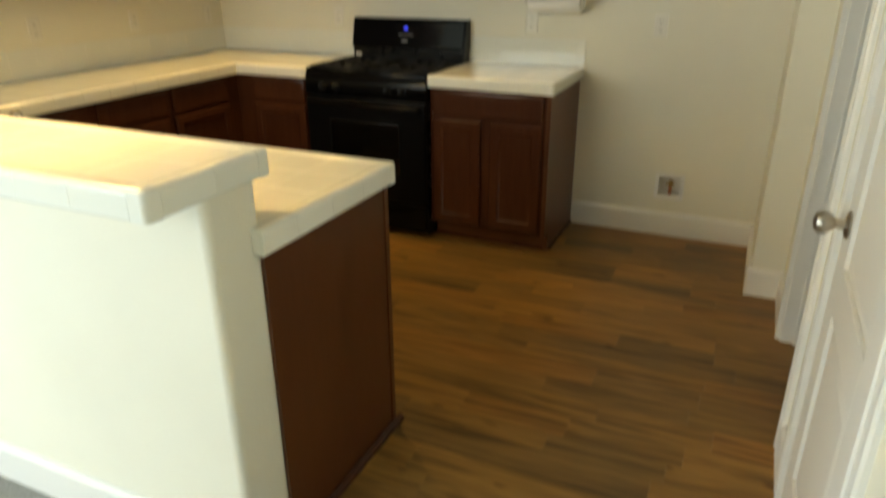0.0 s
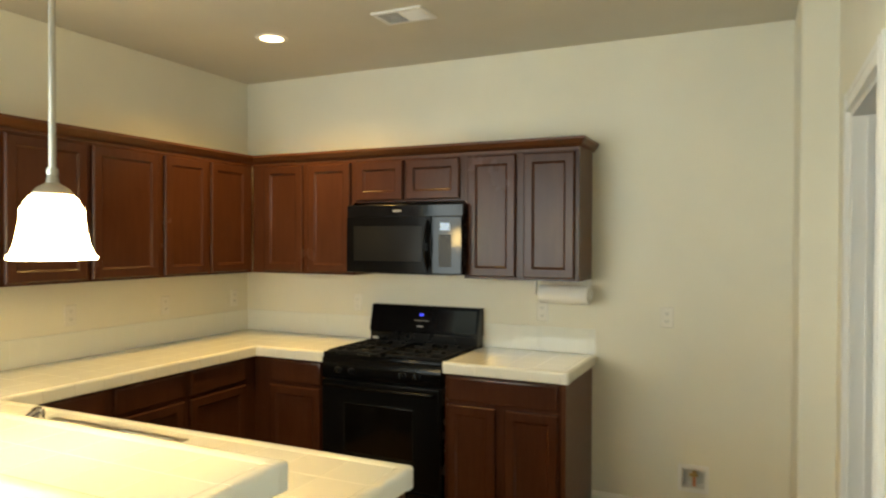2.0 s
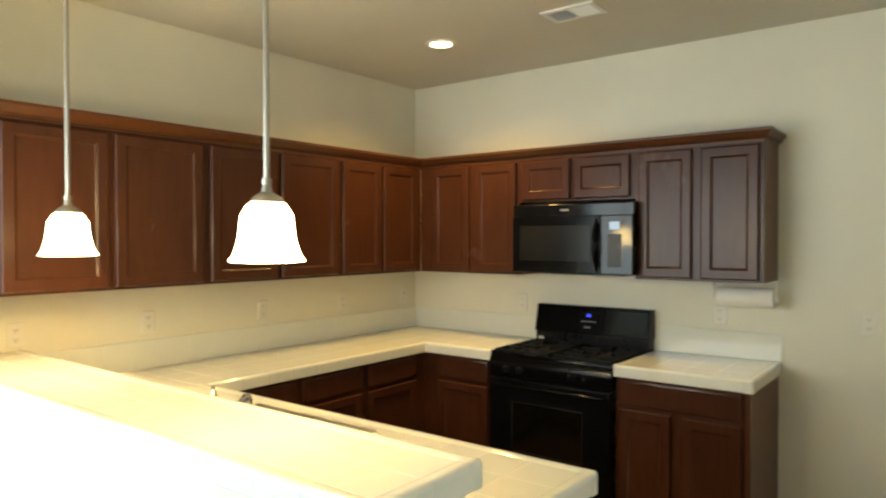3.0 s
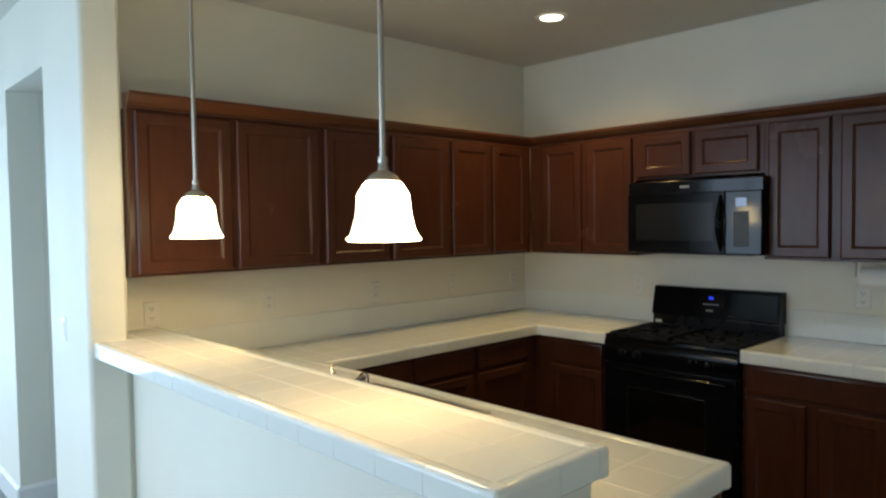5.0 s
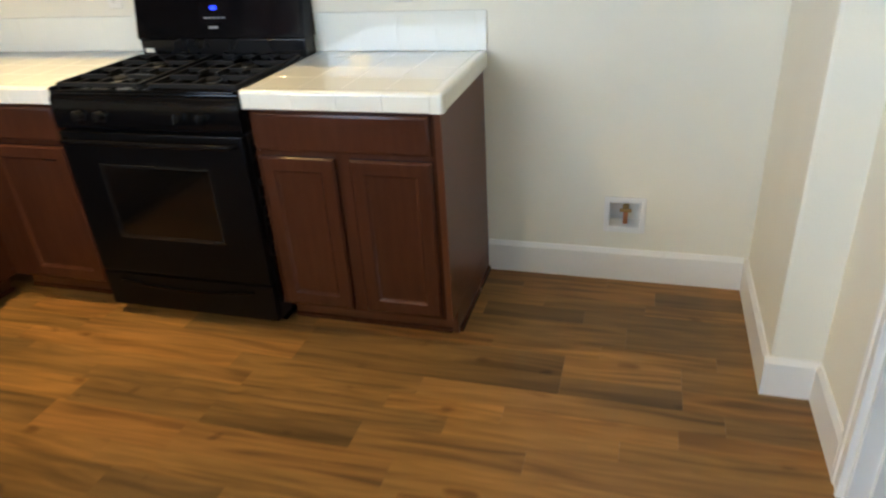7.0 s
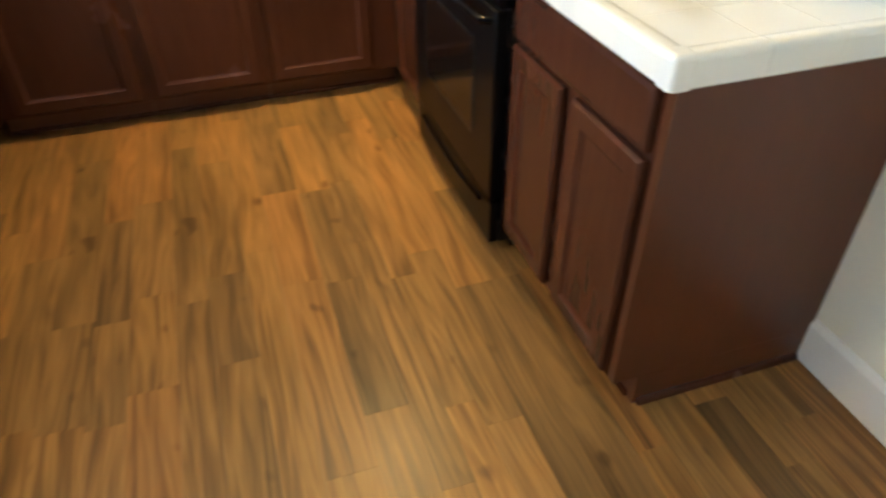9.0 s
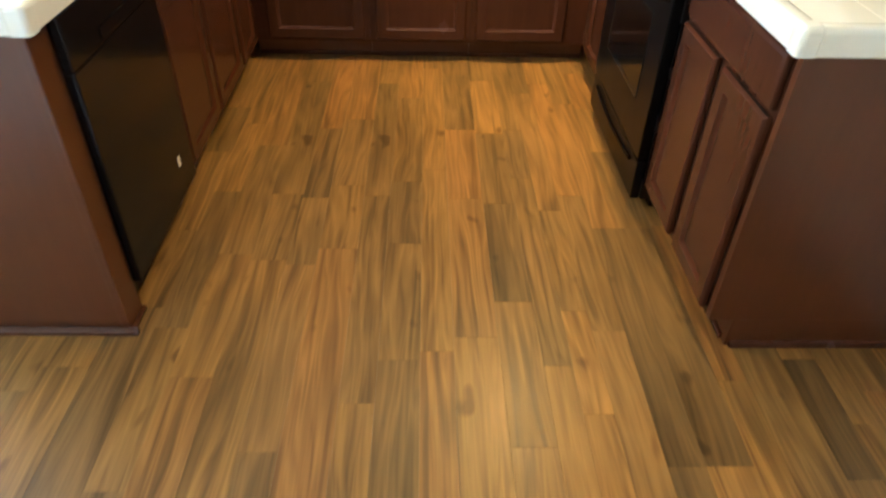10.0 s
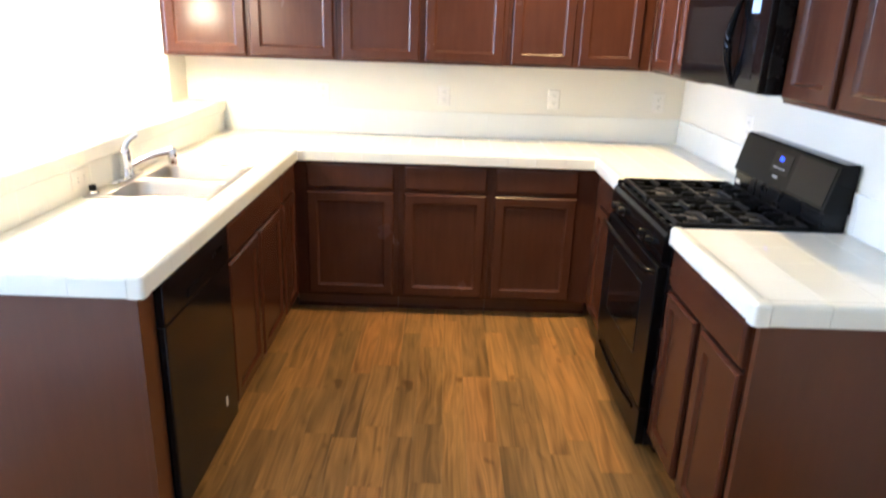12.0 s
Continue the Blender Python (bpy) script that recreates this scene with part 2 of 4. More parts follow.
def tube(points, radius, segments=12):
    """A round bar along points."""
    bm = bmesh.new()
    pts = [Vector(p) for p in points]
    rings = []
    for i, p in enumerate(pts):
        d = (pts[min(i + 1, len(pts) - 1)] - pts[max(i - 1, 0)]).normalized()
        side = d.cross(Vector((0, 0, 1)))
        if side.length < 0.05:
            side = d.cross(Vector((1, 0, 0)))
        side.normalize()
        up = side.cross(d)
        r = radius[i] if isinstance(radius, (list, tuple)) else radius
        rings.append([bm.verts.new(p + r * (math.cos(2 * math.pi * k / segments) * side + math.sin(2 * math.pi * k / segments) * up)) for k in range(segments)])
    for a, b in zip(rings, rings[1:]):
        for i in range(segments):
            j = (i + 1) % segments
            bm.faces.new((a[i], a[j], b[j], b[i]))
    bm.faces.new(rings[0][::-1])
    bm.faces.new(rings[-1])
    bmesh.ops.recalc_face_normals(bm, faces=bm.faces)
    return bm


def panel(w, h, steps, back=0.018):
    """A framed leaf in the x-z plane that faces -y: nested rectangles (inset, depth behind the front)."""
    bm = bmesh.new()
    loops = []
    for inset, depth in [(0, back)] + list(steps):
        x0, x1, z0, z1 = -w / 2 + inset, w / 2 - inset, inset, h - inset
        loops.append([bm.verts.new(p) for p in ((x0, depth, z0), (x1, depth, z0), (x1, depth, z1), (x0, depth, z1))])
    for a, b in zip(loops, loops[1:]):
        for i in range(4):
            j = (i + 1) % 4
            bm.faces.new((a[i], a[j], b[j], b[i]))
    bm.faces.new(loops[-1])
    bm.faces.new(loops[0][::-1])
    bmesh.ops.recalc_face_normals(bm, faces=bm.faces)
    return bm


def joined(*bms):
    out = bms[0]
    for b in bms[1:]:
        me = bpy.data.meshes.new("joint")
        b.to_mesh(me)
        out.from_mesh(me)
        b.free()
        bpy.data.meshes.remove(me)
    return out


def bullnose_wall(x0, x1, y0, y1, z0, z1, r=0.02):
    """A wall along x whose two corners at x1 are rounded."""
    out = [(x0, y0)]
    for k in range(7):
        a = math.pi / 2 * k / 6
        out.append((x1 - r + r * math.sin(a), y0 + r - r * math.cos(a)))
    for k in range(7):
        a = math.pi / 2 * k / 6
        out.append((x1 - r + r * math.cos(a), y1 - r + r * math.sin(a)))
    out.append((x0, y1))
    bm = bmesh.new()
    lo = [bm.verts.new((x, y, z0)) for x, y in out]
    hi = [bm.verts.new((x, y, z1)) for x, y in out]
    n = len(out)
    for i in range(n):
        j = (i + 1) % n
        bm.faces.new((lo[i], lo[j], hi[j], hi[i]))
    bm.faces.new(lo[::-1])
    bm.faces.new(hi)
    bmesh.ops.recalc_face_normals(bm, faces=bm.faces)
    return bm


BASES = {}


def shade(me, angle):
    """Rounds the edges; broad flat faces keep their own normal, so that they mirror without bending."""
    me.set_sharp_from_angle(angle=radians(angle))
    me.polygons.foreach_set("use_smooth", [not (max(abs(c) for c in p.normal) > 0.9999 and p.area > 4e-4) for p in me.polygons])


def solid(name, bm, material, smooth=True):
    me = bpy.data.meshes.new(name)
    bm.to_mesh(me)
    bm.free()
    me.materials.append(material)
    if smooth:
        shade(me, 35)
    return new(name, me)


def structure(name, bm, material, label="", category=""):
    return tagged(solid(name, bm, material), label, category, kind="structure")


def thing(name, base, label, category, group=""):
    """An Empty at the thing's base, which parents its parts."""
    o = new(name)
    o.location = base
    o.empty_display_size = 0.1
    BASES[o.name] = Vector(base)
    return tagged(o, label, category, group)


def part(name, bm, material, parent, label=""):
    o = solid(name, bm, material)
    o.parent = parent
    if parent.name in BASES:
        o.matrix_parent_inverse = Matrix.Translation(-BASES[parent.name])
    if label:
        tagged(o, label)
    return o


def piece(name, me, at, parent):
    """One of many alike pieces, on shared mesh data."""
    o = new(name, me)
    o.parent = parent
    o.location = at
    if parent.name in BASES:
        o.matrix_parent_inverse = Matrix.Translation(-BASES[parent.name])
    return o


FACE_S = lambda x, y, z: pose(x, y, z)              # faces -y
FACE_E = lambda x, y, z: pose(x, y, z, 0, 0, 90)    # faces +x
FACE_N = lambda x, y, z: pose(x, y, z, 0, 0, 180)   # faces +y
FACE_W = lambda x, y, z: pose(x, y, z, 0, 0, -90)   # faces -x

# ---- the building ----
H = 2.70
EAST = 3.685
BOX0, BOX1, BOXZ0, BOXZ1 = 3.012, 3.132, 0.234, 0.340   # opening of the supply box
wn_parts = joined(box(-0.12, BOX0, 0, 0.12, 0, H), box(BOX1, 5.4, 0, 0.12, 0, H), box(BOX0, BOX1, 0, 0.12, 0, BOXZ0), box(BOX0, BOX1, 0, 0.12, BOXZ1, H))
structure("wall_north", wn_parts, WALL, "cream painted kitchen wall behind the range", "wall")
structure("wall_kitchen_west", box(-0.12, 0, -2.930, -0.001, 0, H), WALL, "cream painted wall behind the long cabinet run", "wall")
HALL0, HALL1, HALLZ = -1.05, -0.29, 2.31
WLF, WLB, WLE = -3.09, -2.931, 0.265   # front, back and free end of the living room wall
wl = joined(box(WEST_X, HALL0, WLF, WLB, 0, H), bullnose_wall(HALL1, WLE, WLF, WLB, 0, H), box(HALL0, HALL1, WLF, WLB, HALLZ, H))
structure("wall_living_north", wl, WALL, "cream wall with an open hallway passage", "wall")
structure("wall_hall_west", box(HALL0 - 0.12, HALL0, -2.93, -0.4, 0, H), WALL, "cream hallway wall", "wall")
structure("wall_hall_east", box(HALL1, HALL1 + 0.12, -2.93, -0.4, 0, H), WALL, "cream hallway wall", "wall")
structure("wall_hall_north", box(HALL0 - 0.12, HALL1 + 0.12, -0.399, -0.28, 0, H), WALL, "cream wall closing the hallway", "wall")
structure("wall_nook", box(3.542, 3.80, -0.638, -0.001, 0, H, 0.012), WALL, "cream wall stub beside the empty refrigerator space", "wall")
D1A, D1B, D2A, D2B, DH = -1.045, -1.80, -2.09, -2.80, 2.04
east = joined(box(EAST, 3.80, D1A, -0.6385, 0, H), box(EAST, 3.80, D2A, D1B, 0, H), box(EAST, 3.80, D1B, D1A, DH, H),
              box(EAST, 3.80, D2B, D2A, DH, H), box(EAST, 3.80, SOUTH_Y, D2B, 0, H))
structure("wall_east", east, WALL, "cream wall with two doorways", "wall")
structure("wall_utility_east", box(5.28, 5.40, SOUTH_Y, -0.001, 0, H), WALL, "plain cream wall of the side room", "wall")
structure("wall_utility_south", box(3.801, 5.279, -2.55, -2.43, 0, H), WALL, "plain cream wall of the side room", "wall")
south = joined(box(WEST_X, -3.85, SOUTH_Y - 0.15, SOUTH_Y, 0, H), box(-1.25, -0.85, SOUTH_Y - 0.15, SOUTH_Y, 0, H), box(1.9, 5.40, SOUTH_Y - 0.15, SOUTH_Y, 0, H))
for wx0, wx1 in ((-3.85, -1.25), (-0.85, 1.9)):
    south = joined(south, box(wx0, wx1, SOUTH_Y - 0.15, SOUTH_Y, 2.4, H), box(wx0, wx1, SOUTH_Y - 0.15, SOUTH_Y, 0, 0.15))
structure("wall_south", south, WALL, "cream wall with two wide window openings", "wall")
west = joined(box(WEST_X - 0.15, WEST_X, -3.4, -2.93, 0, H), box(WEST_X - 0.15, WEST_X, -5.40, -3.4, 2.25, H),
              box(WEST_X - 0.15, WEST_X, -5.40, -3.4, 0, 0.03), box(WEST_X - 0.15, WEST_X, SOUTH_Y - 0.15, -5.40, 0, H))
structure("wall_living_west", west, WALL, "cream wall with a wide window opening", "wall")
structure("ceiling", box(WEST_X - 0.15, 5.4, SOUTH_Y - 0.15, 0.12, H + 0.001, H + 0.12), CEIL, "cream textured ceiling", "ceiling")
structure("ground", box(-60, 60, -60, 60, -0.3, -0.12), base_material("dry_ground", (0.25, 0.24, 0.2), 0.9)[0], "pale ground outside", "ground")
bright_sky = glow("hazy_daylight_distance", (0.86, 0.94, 1.0), 2.2)
structure("backdrop_west", box(-9.1, -9.0, -14, 2, -0.1, 7), bright_sky, "hazy bright daylight beyond the west window", "backdrop")
structure("backdrop_south", box(-8, 6, -12.6, -12.5, -0.1, 7), bright_sky, "hazy bright daylight beyond the south window", "backdrop")
structure("carpet_floor", box(WEST_X, EAST, SOUTH_Y, -2.905, -0.02, 0.006), CARPET, "pale grey cut-pile carpet in the living room", "carpet")
structure("hall_floor", box(HALL0, HALL1, -2.904, -0.4, -0.02, 0.0055), CARPET, "pale grey carpet in the hallway", "carpet")
floor = structure("floor", box(0, 5.28, -2.904, 0, -0.02, -0.0015), UNDERLAY, "medium brown wood plank floor with mixed tones", "floor")


def baseboard(length, m, parent=None):
    prof = [(0, 0), (-0.015, 0), (-0.015, 0.118), (-0.012, 0.126), (-0.008, 0.130), (-0.006, 0.136), (0, 0.138)]
    return extrude(prof, length, m)


bb = joined(baseboard(3.527 - 2.524, pose(2.524, 0, 0)),
            baseboard(0.638, pose(3.542, 0, 0, 0, 0, -90)),
            baseboard(EAST - 3.527, pose(3.527, -0.638, 0)),
            baseboard(0.320, pose(EAST, -0.653, 0, 0, 0, -90)),
            baseboard(0.145, pose(EAST, D1B - 0.07, 0, 0, 0, -90)),
            baseboard(2.3, pose(EAST, D2B - 0.075, 0, 0, 0, -90)),
            )
structure("baseboard", bb, TRIM, "white painted baseboard round the kitchen", "baseboard")
bb2 = joined(baseboard(2.425 - WLE, pose(WLE, -2.918, 0)), baseboard(WLE - HALL1, pose(HALL1, WLF, 0)), baseboard(0.165, pose(WLE, WLF, 0, 0, 0, 90)),
             baseboard(HALL0 - WEST_X, pose(WEST_X, WLF, 0)), baseboard(2.6, pose(HALL0, WLF - 0.01, 0, 0, 0, 90)))
structure("baseboard_living", bb2, TRIM, "white painted baseboard in the living room", "baseboard")


def casing(y0, y1, name):
    """Moulded trim round a doorway of the east wall, with the jamb inside it. y0 is the farther side."""
    w = 0.07
    prof = [(0, 0), (-0.018, 0), (-0.018, 0.012), (-0.014, 0.016), (-0.012, 0.045), (-0.016, 0.050), (-0.016, 0.066), (-0.010, 0.07), (0, 0.07)]
    def leg(ya, sign):
        b = bmesh.new()
        ring = []
        for z in (0, DH + w):
            ring.append([b.verts.new((EAST + d, ya + sign * k, z)) for d, k in prof])
        n = len(prof)
        for i in range(n):
            j = (i + 1) % n
            b.faces.new((ring[0][i], ring[0][j], ring[1][j], ring[1][i]))
        b.faces.new(ring[0][::-1]), b.faces.new(ring[1])
        bmesh.ops.recalc_face_normals(b, faces=b.faces)
        return b
    head = bmesh.new()
    ring = []
    for y in (y0, y1):
        ring.append([head.verts.new((EAST + d * 0.98, y, DH + k * 0.999)) for d, k in prof])
    n = len(prof)
    for i in range(n):
        j = (i + 1) % n
        head.faces.new((ring[0][i], ring[0][j], ring[1][j], ring[1][i]))
    head.faces.new(ring[0][::-1]), head.faces.new(ring[1])
    bmesh.ops.recalc_face_normals(head, faces=head.faces)
    jamb = joined(box(EAST + 0.001, 3.801, y0 - 0.018, y0 - 0.0005, 0, DH), box(EAST + 0.001, 3.801, y1 + 0.0005, y1 + 0.018, 0, DH),
                  box(EAST + 0.001, 3.801, y1 + 0.018, y0 - 0.018, DH - 0.018, DH - 0.0005))
    stop = joined(box(3.735, 3.775, y0 - 0.03, y0 - 0.018, 0, DH - 0.018), box(3.735, 3.775, y1 + 0.018, y1 + 0.03, 0, DH - 0.018))
    return structure(name, joined(leg(y0, 1), leg(y1, -1), head, jamb, stop), TRIM, "white moulded door casing and jamb", "door frame")


casing(D1A, D1B, "trim_doorway")
casing(D2A, D2B, "trim_door")

# closed white two-panel door with its knob
door = thing("door_1", (3.70, (D2A + D2B) / 2, 0.01), "closed white two-panel interior door with a nickel knob", "door")
door["kind"] = "structure"
dw = D2A - D2B - 0.042
yc = (D2A + D2B) / 2
leaf = box(3.690, 3.720, yc - dw / 2, yc + dw / 2, 0.012, 2.018)
part("door_leaf", leaf, TRIM, door)
for z0, z1 in ((0.0, 0.20), (0.683, 0.803), (1.90, 2.006)):
    part("rail", box(3.6785, 3.6895, yc - dw / 2 + 0.118, yc + dw / 2 - 0.118, z0 + 0.012, z1 + 0.012, 0.002), TRIM, door)
for s in (-1, 1):
    ya = yc + s * (dw / 2 - 0.059)
    part("stile", box(3.6785, 3.6895, ya - 0.059, ya + 0.059, 0.012, 2.018, 0.002), TRIM, door)
for z0, z1 in ((0.20, 0.683), (0.803, 1.90)):
    b = panel(dw - 0.251, z1 - z0 - 0.015, [(0, 0.013), (0.004, 0.011), (0.038, 0.003), (0.042, 0.003)], 0.0135)
    b.transform(FACE_W(3.6787, yc, z0 + 0.0195))
    part("raised_panel", b, TRIM, door)
ky, kz = D2A - 0.018 - 0.072, 0.905
knob = part("door_knob", joined(
    lathe([(0.0, 0), (0.030, 0), (0.032, 0.004), (0.026, 0.009), (0.012, 0.012), (0.011, 0.030), (0.020, 0.038), (0.027, 0.050), (0.0275, 0.060), (0.022, 0.070), (0.010, 0.075), (0.0, 0.076)], (0, 0, 0), 28)), NICKEL, door, "brushed nickel round knob")
knob.data.transform(pose(3.6785, ky, kz, 0, -90, 0))

# ---- cabinets ----
DOOR_STEPS = [(0.0, 0.008), (0.003, 0.003), (0.008, 0.0), (0.049, 0.0), (0.0505, 0.0015), (0.0605, 0.0100), (0.0625, 0.0105)]
DRAWER_STEPS = [(0.0, 0.009), (0.003, 0.004), (0.012, 0.0)]


def front(kind, u0, u1, z0, z1, facing, plane, parent):
    """A door or drawer front between u0 and u1 along the run; plane is its outer face."""
    w, h, u = abs(u1 - u0), z1 - z0, (u0 + u1) / 2
    b = panel(w, h, DOOR_STEPS if kind == "cabinet_door" else DRAWER_STEPS)
    b.transform({"S": lambda: FACE_S(u, plane, z0), "E": lambda: FACE_E(plane, u, z0), "N": lambda: FACE_N(u, plane, z0)}[facing]())
    return part(kind, b, CHERRY, parent)


def run_box(facing, u0, u1, d0, d1, z0, z1, bevel=0.0):
    """A box given along a run (u), across it (d: the y or x of its two faces) and in height."""
    u0, u1 = sorted((u0, u1))
    d0, d1 = sorted((d0, d1))
    return box(d0, d1, u0, u1, z0, z1, bevel) if facing == "E" else box(u0, u1, d0, d1, z0, z1, bevel)


def base_cabinet(facing, u0, u1, wall, plane, doors, drawers, label, end_panel=None):
    """Carcass, face frame, recessed toe kick, doors and drawer fronts. plane: the fronts' outer face."""
    s = 1 if plane > wall else -1
    mid = (wall + plane) / 2
    c = thing("base_cabinet", ((mid, (u0 + u1) / 2, 0) if facing == "E" else ((u0 + u1) / 2, mid, 0)), label, "cabinet", "base cabinets")
    back = plane - s * 0.020
    part("carcass", run_box(facing, u0, u1, wall + s * 0.003, back - s * 0.020, 0.10, 0.862), CHERRY_DARK, c)
    part("face_frame", run_box(facing, u0, u1, back - s * 0.0195, back - s * 0.001, 0.10, 0.862, 0.001), CHERRY, c)
    part("toe_kick", run_box(facing, u0, u1, wall + s * 0.003, back - s * 0.075, 0.001, 0.0995), CHERRY_DARK, c, "dark recessed toe kick")
    kick = back - s * 0.0745
    part("shoe_moulding", run_box(facing, u0, u1, kick, kick + s * 0.013, 0.001, 0.019, 0.006), CHERRY, c)
    for a, b in doors:
        front("cabinet_door", a, b, 0.115, 0.697, facing, plane, c)
    for a, b in drawers:
        front("drawer_front", a, b, 0.715, 0.848, facing, plane, c)
    if end_panel:
        e0, e1 = end_panel
        part("end_panel", run_box(facing, e0, e1, wall + s * 0.003, back - s * 0.001, 0.10, 0.862, 0.001), CHERRY_DARK, c, "plain stained end panel")
        part("end_foot", run_box(facing, e0, e1, wall + s * 0.003, back - s * 0.070, 0.001, 0.0995), CHERRY_DARK, c)
    return c


LX, BY, PY = 0.583, -0.602, -2.174
# long run under the west wall
base_cabinet("E", -2.206, -1.636, 0, LX, [(-2.127, -1.662)], [(-2.127, -1.662)], "cherry-stained base cabinet with one door and one drawer")
base_cabinet("E", -1.635, -1.144, 0, LX, [(-1.606, -1.167)], [(-1.606, -1.167)], "cherry-stained base cabinet with one door and one drawer")
base_cabinet("E", -1.143, -0.566, 0, LX, [(-1.122, -0.683)], [(-1.122, -0.683)], "cherry-stained corner base cabinet with one door and one drawer")
# beside the range
base_cabinet("S", 0.552, 1.092, 0, BY, [(0.690, 1.060)], [(0.690, 1.060)], "cherry-stained base cabinet between the corner and the black range")
base_cabinet("S", 1.858, 2.498, 0, BY, [(1.876, 2.152), (2.205, 2.488)], [(1.876, 2.488)],
             "two-door cherry-stained base cabinet with wide drawer beside the range", (2.4985, 2.522))
# peninsula
base_cabinet("N", 0.552, 0.925, -2.725, PY, [(0.635, 0.905)], [(0.635, 0.905)], "narrow cherry-stained base cabinet beside the sink cabinet")
base_cabinet("N", 0.926, 1.786, -2.725, PY, [(0.945, 1.345), (1.372, 1.768)], [(0.945, 1.768)], "two-door cherry-stained sink base cabinet with false drawer front")
end = thing("peninsula_end_panel", (2.44, -2.45, 0), "plain cherry-stained end panel of the peninsula with shoe moulding", "cabinet panel")
part("panel_board", joined(box(2.400, 2.4615, -2.751, PY - 0.040, 0.001, 0.862, 0.001), box(2.4625, 2.474, -2.768, PY - 0.040, 0.002, 0.8615, 0.001)), CHERRY_DARK, end)
part("front_stile", box(2.383, 2.478, PY - 0.0395, PY - 0.016, 0.001, 0.8615, 0.002), CHERRY_DARK, end)
part("shoe_moulding", joined(extrude([(0, 0.001), (-0.018, 0.001), (-0.017, 0.011), (-0.008, 0.020), (0, 0.022)], 0.602, pose(2.4785, -2.768, 0, 0, 0, 90)), box(2.383, 2.4965, PY - 0.0155, PY - 0.002, 0.001, 0.016, 0.004)), CHERRY, end, "quarter-round shoe moulding")

shoe = thing("cabinet_shoe_moulding", (2.515, -0.27, 0), "stained shoe moulding along the base cabinet's side", "moulding")
part("moulding_strip", extrude([(0, 0.001), (-0.012, 0.001), (-0.011, 0.010), (-0.006, 0.018), (0, 0.02)], 0.48, pose(2.5225, -0.50, 0, 0, 0, 90)), CHERRY, shoe)

UZ0, UZ1 = 1.354, 2.062
UX, UY = 0.330, -0.330


def wall_cabinet(facing, u0, u1, plane, doors, z0, label, z1=UZ1):
    c = thing("wall_cabinet", ((plane / 2, (u0 + u1) / 2, z0) if facing == "E" else ((u0 + u1) / 2, plane / 2, z0)), label, "cabinet", "wall cabinets")
    s = 1 if plane > 0 else -1
    back = plane - s * 0.020
    part("carcass", run_box(facing, u0, u1, s * 0.002, back - s * 0.020, z0, z1), CHERRY_DARK, c)
    part("face_frame", run_box(facing, u0, u1, back - s * 0.0195, back - s * 0.001, z0, z1, 0.001), CHERRY, c)
    for a, b in doors:
        front("cabinet_door", a, b, z0 + 0.012, z1 - 0.012, facing, plane, c)
    return c


wall_cabinet("E", -2.929, -1.995, UX, [(-2.905, -2.478), (-2.452, -2.010)], UZ0, "two-door cherry-stained wall cabinet with recessed panels")
wall_cabinet("E", -1.994, -1.082, UX, [(-1.968, -1.553), (-1.523, -1.105)], UZ0, "two-door cherry-stained wall cabinet with recessed panels")
wall_cabinet("E", -1.081, -0.312, UX, [(-1.062, -0.728), (-0.700, -0.372)], UZ0, "two-door cherry-stained wall cabinet reaching the corner")
wall_cabinet("S", 0.312, 1.108, UY, [(0.418, 0.728), (0.770, 1.088)], UZ0, "two-door cherry-stained wall cabinet beside the microwave")
wall_cabinet("S", 1.109, 1.852, UY, [(1.132, 1.458), (1.478, 1.826)], 1.800, "short two-door cherry-stained cabinet above the microwave")
wall_cabinet("S", 1.853, 2.515, UY, [(1.875, 2.165), (2.210, 2.495)], UZ0, "two-door cherry-stained wall cabinet at the end of the run")


def crown_profile(h0):
    return [(0, h0), (0.0, h0 + 0.012), (-0.010, h0 + 0.016), (-0.022, h0 + 0.030), (-0.032, h0 + 0.044), (-0.038, h0 + 0.050), (-0.038, h0 + 0.064), (0.045, h0 + 0.064), (0.045, h0)]


def sweep(profile, path):
    """Draws the outline (out, z) along corners (x, y, out direction x, y)."""
    bm = bmesh.new()
    rings = [[bm.verts.new((x - nx * o, y - ny * o, z)) for o, z in profile] for x, y, nx, ny in path]
    n = len(profile)
    for a, b in zip(rings, rings[1:]):
        for i in range(n):
            j = (i + 1) % n
            bm.faces.new((a[i], a[j], b[j], b[i]))
    bm.faces.new(rings[0][::-1])
    bm.faces.new(rings[-1])
    bmesh.ops.recalc_face_normals(bm, faces=bm.faces)
    return bm


crown = thing("crown_moulding", (0.3, -0.3, UZ1), "dark cherry-stained crown moulding along the wall cabinets", "moulding")
part("moulding_run", sweep(crown_profile(UZ1 + 0.0005), [(UX - 0.02, -2.929, 1, 0), (UX - 0.02, UY + 0.02, 1, -1), (2.515, UY + 0.02, 1, -1), (2.515, -0.003, 1, 0)]), CHERRY_DARK, crown)

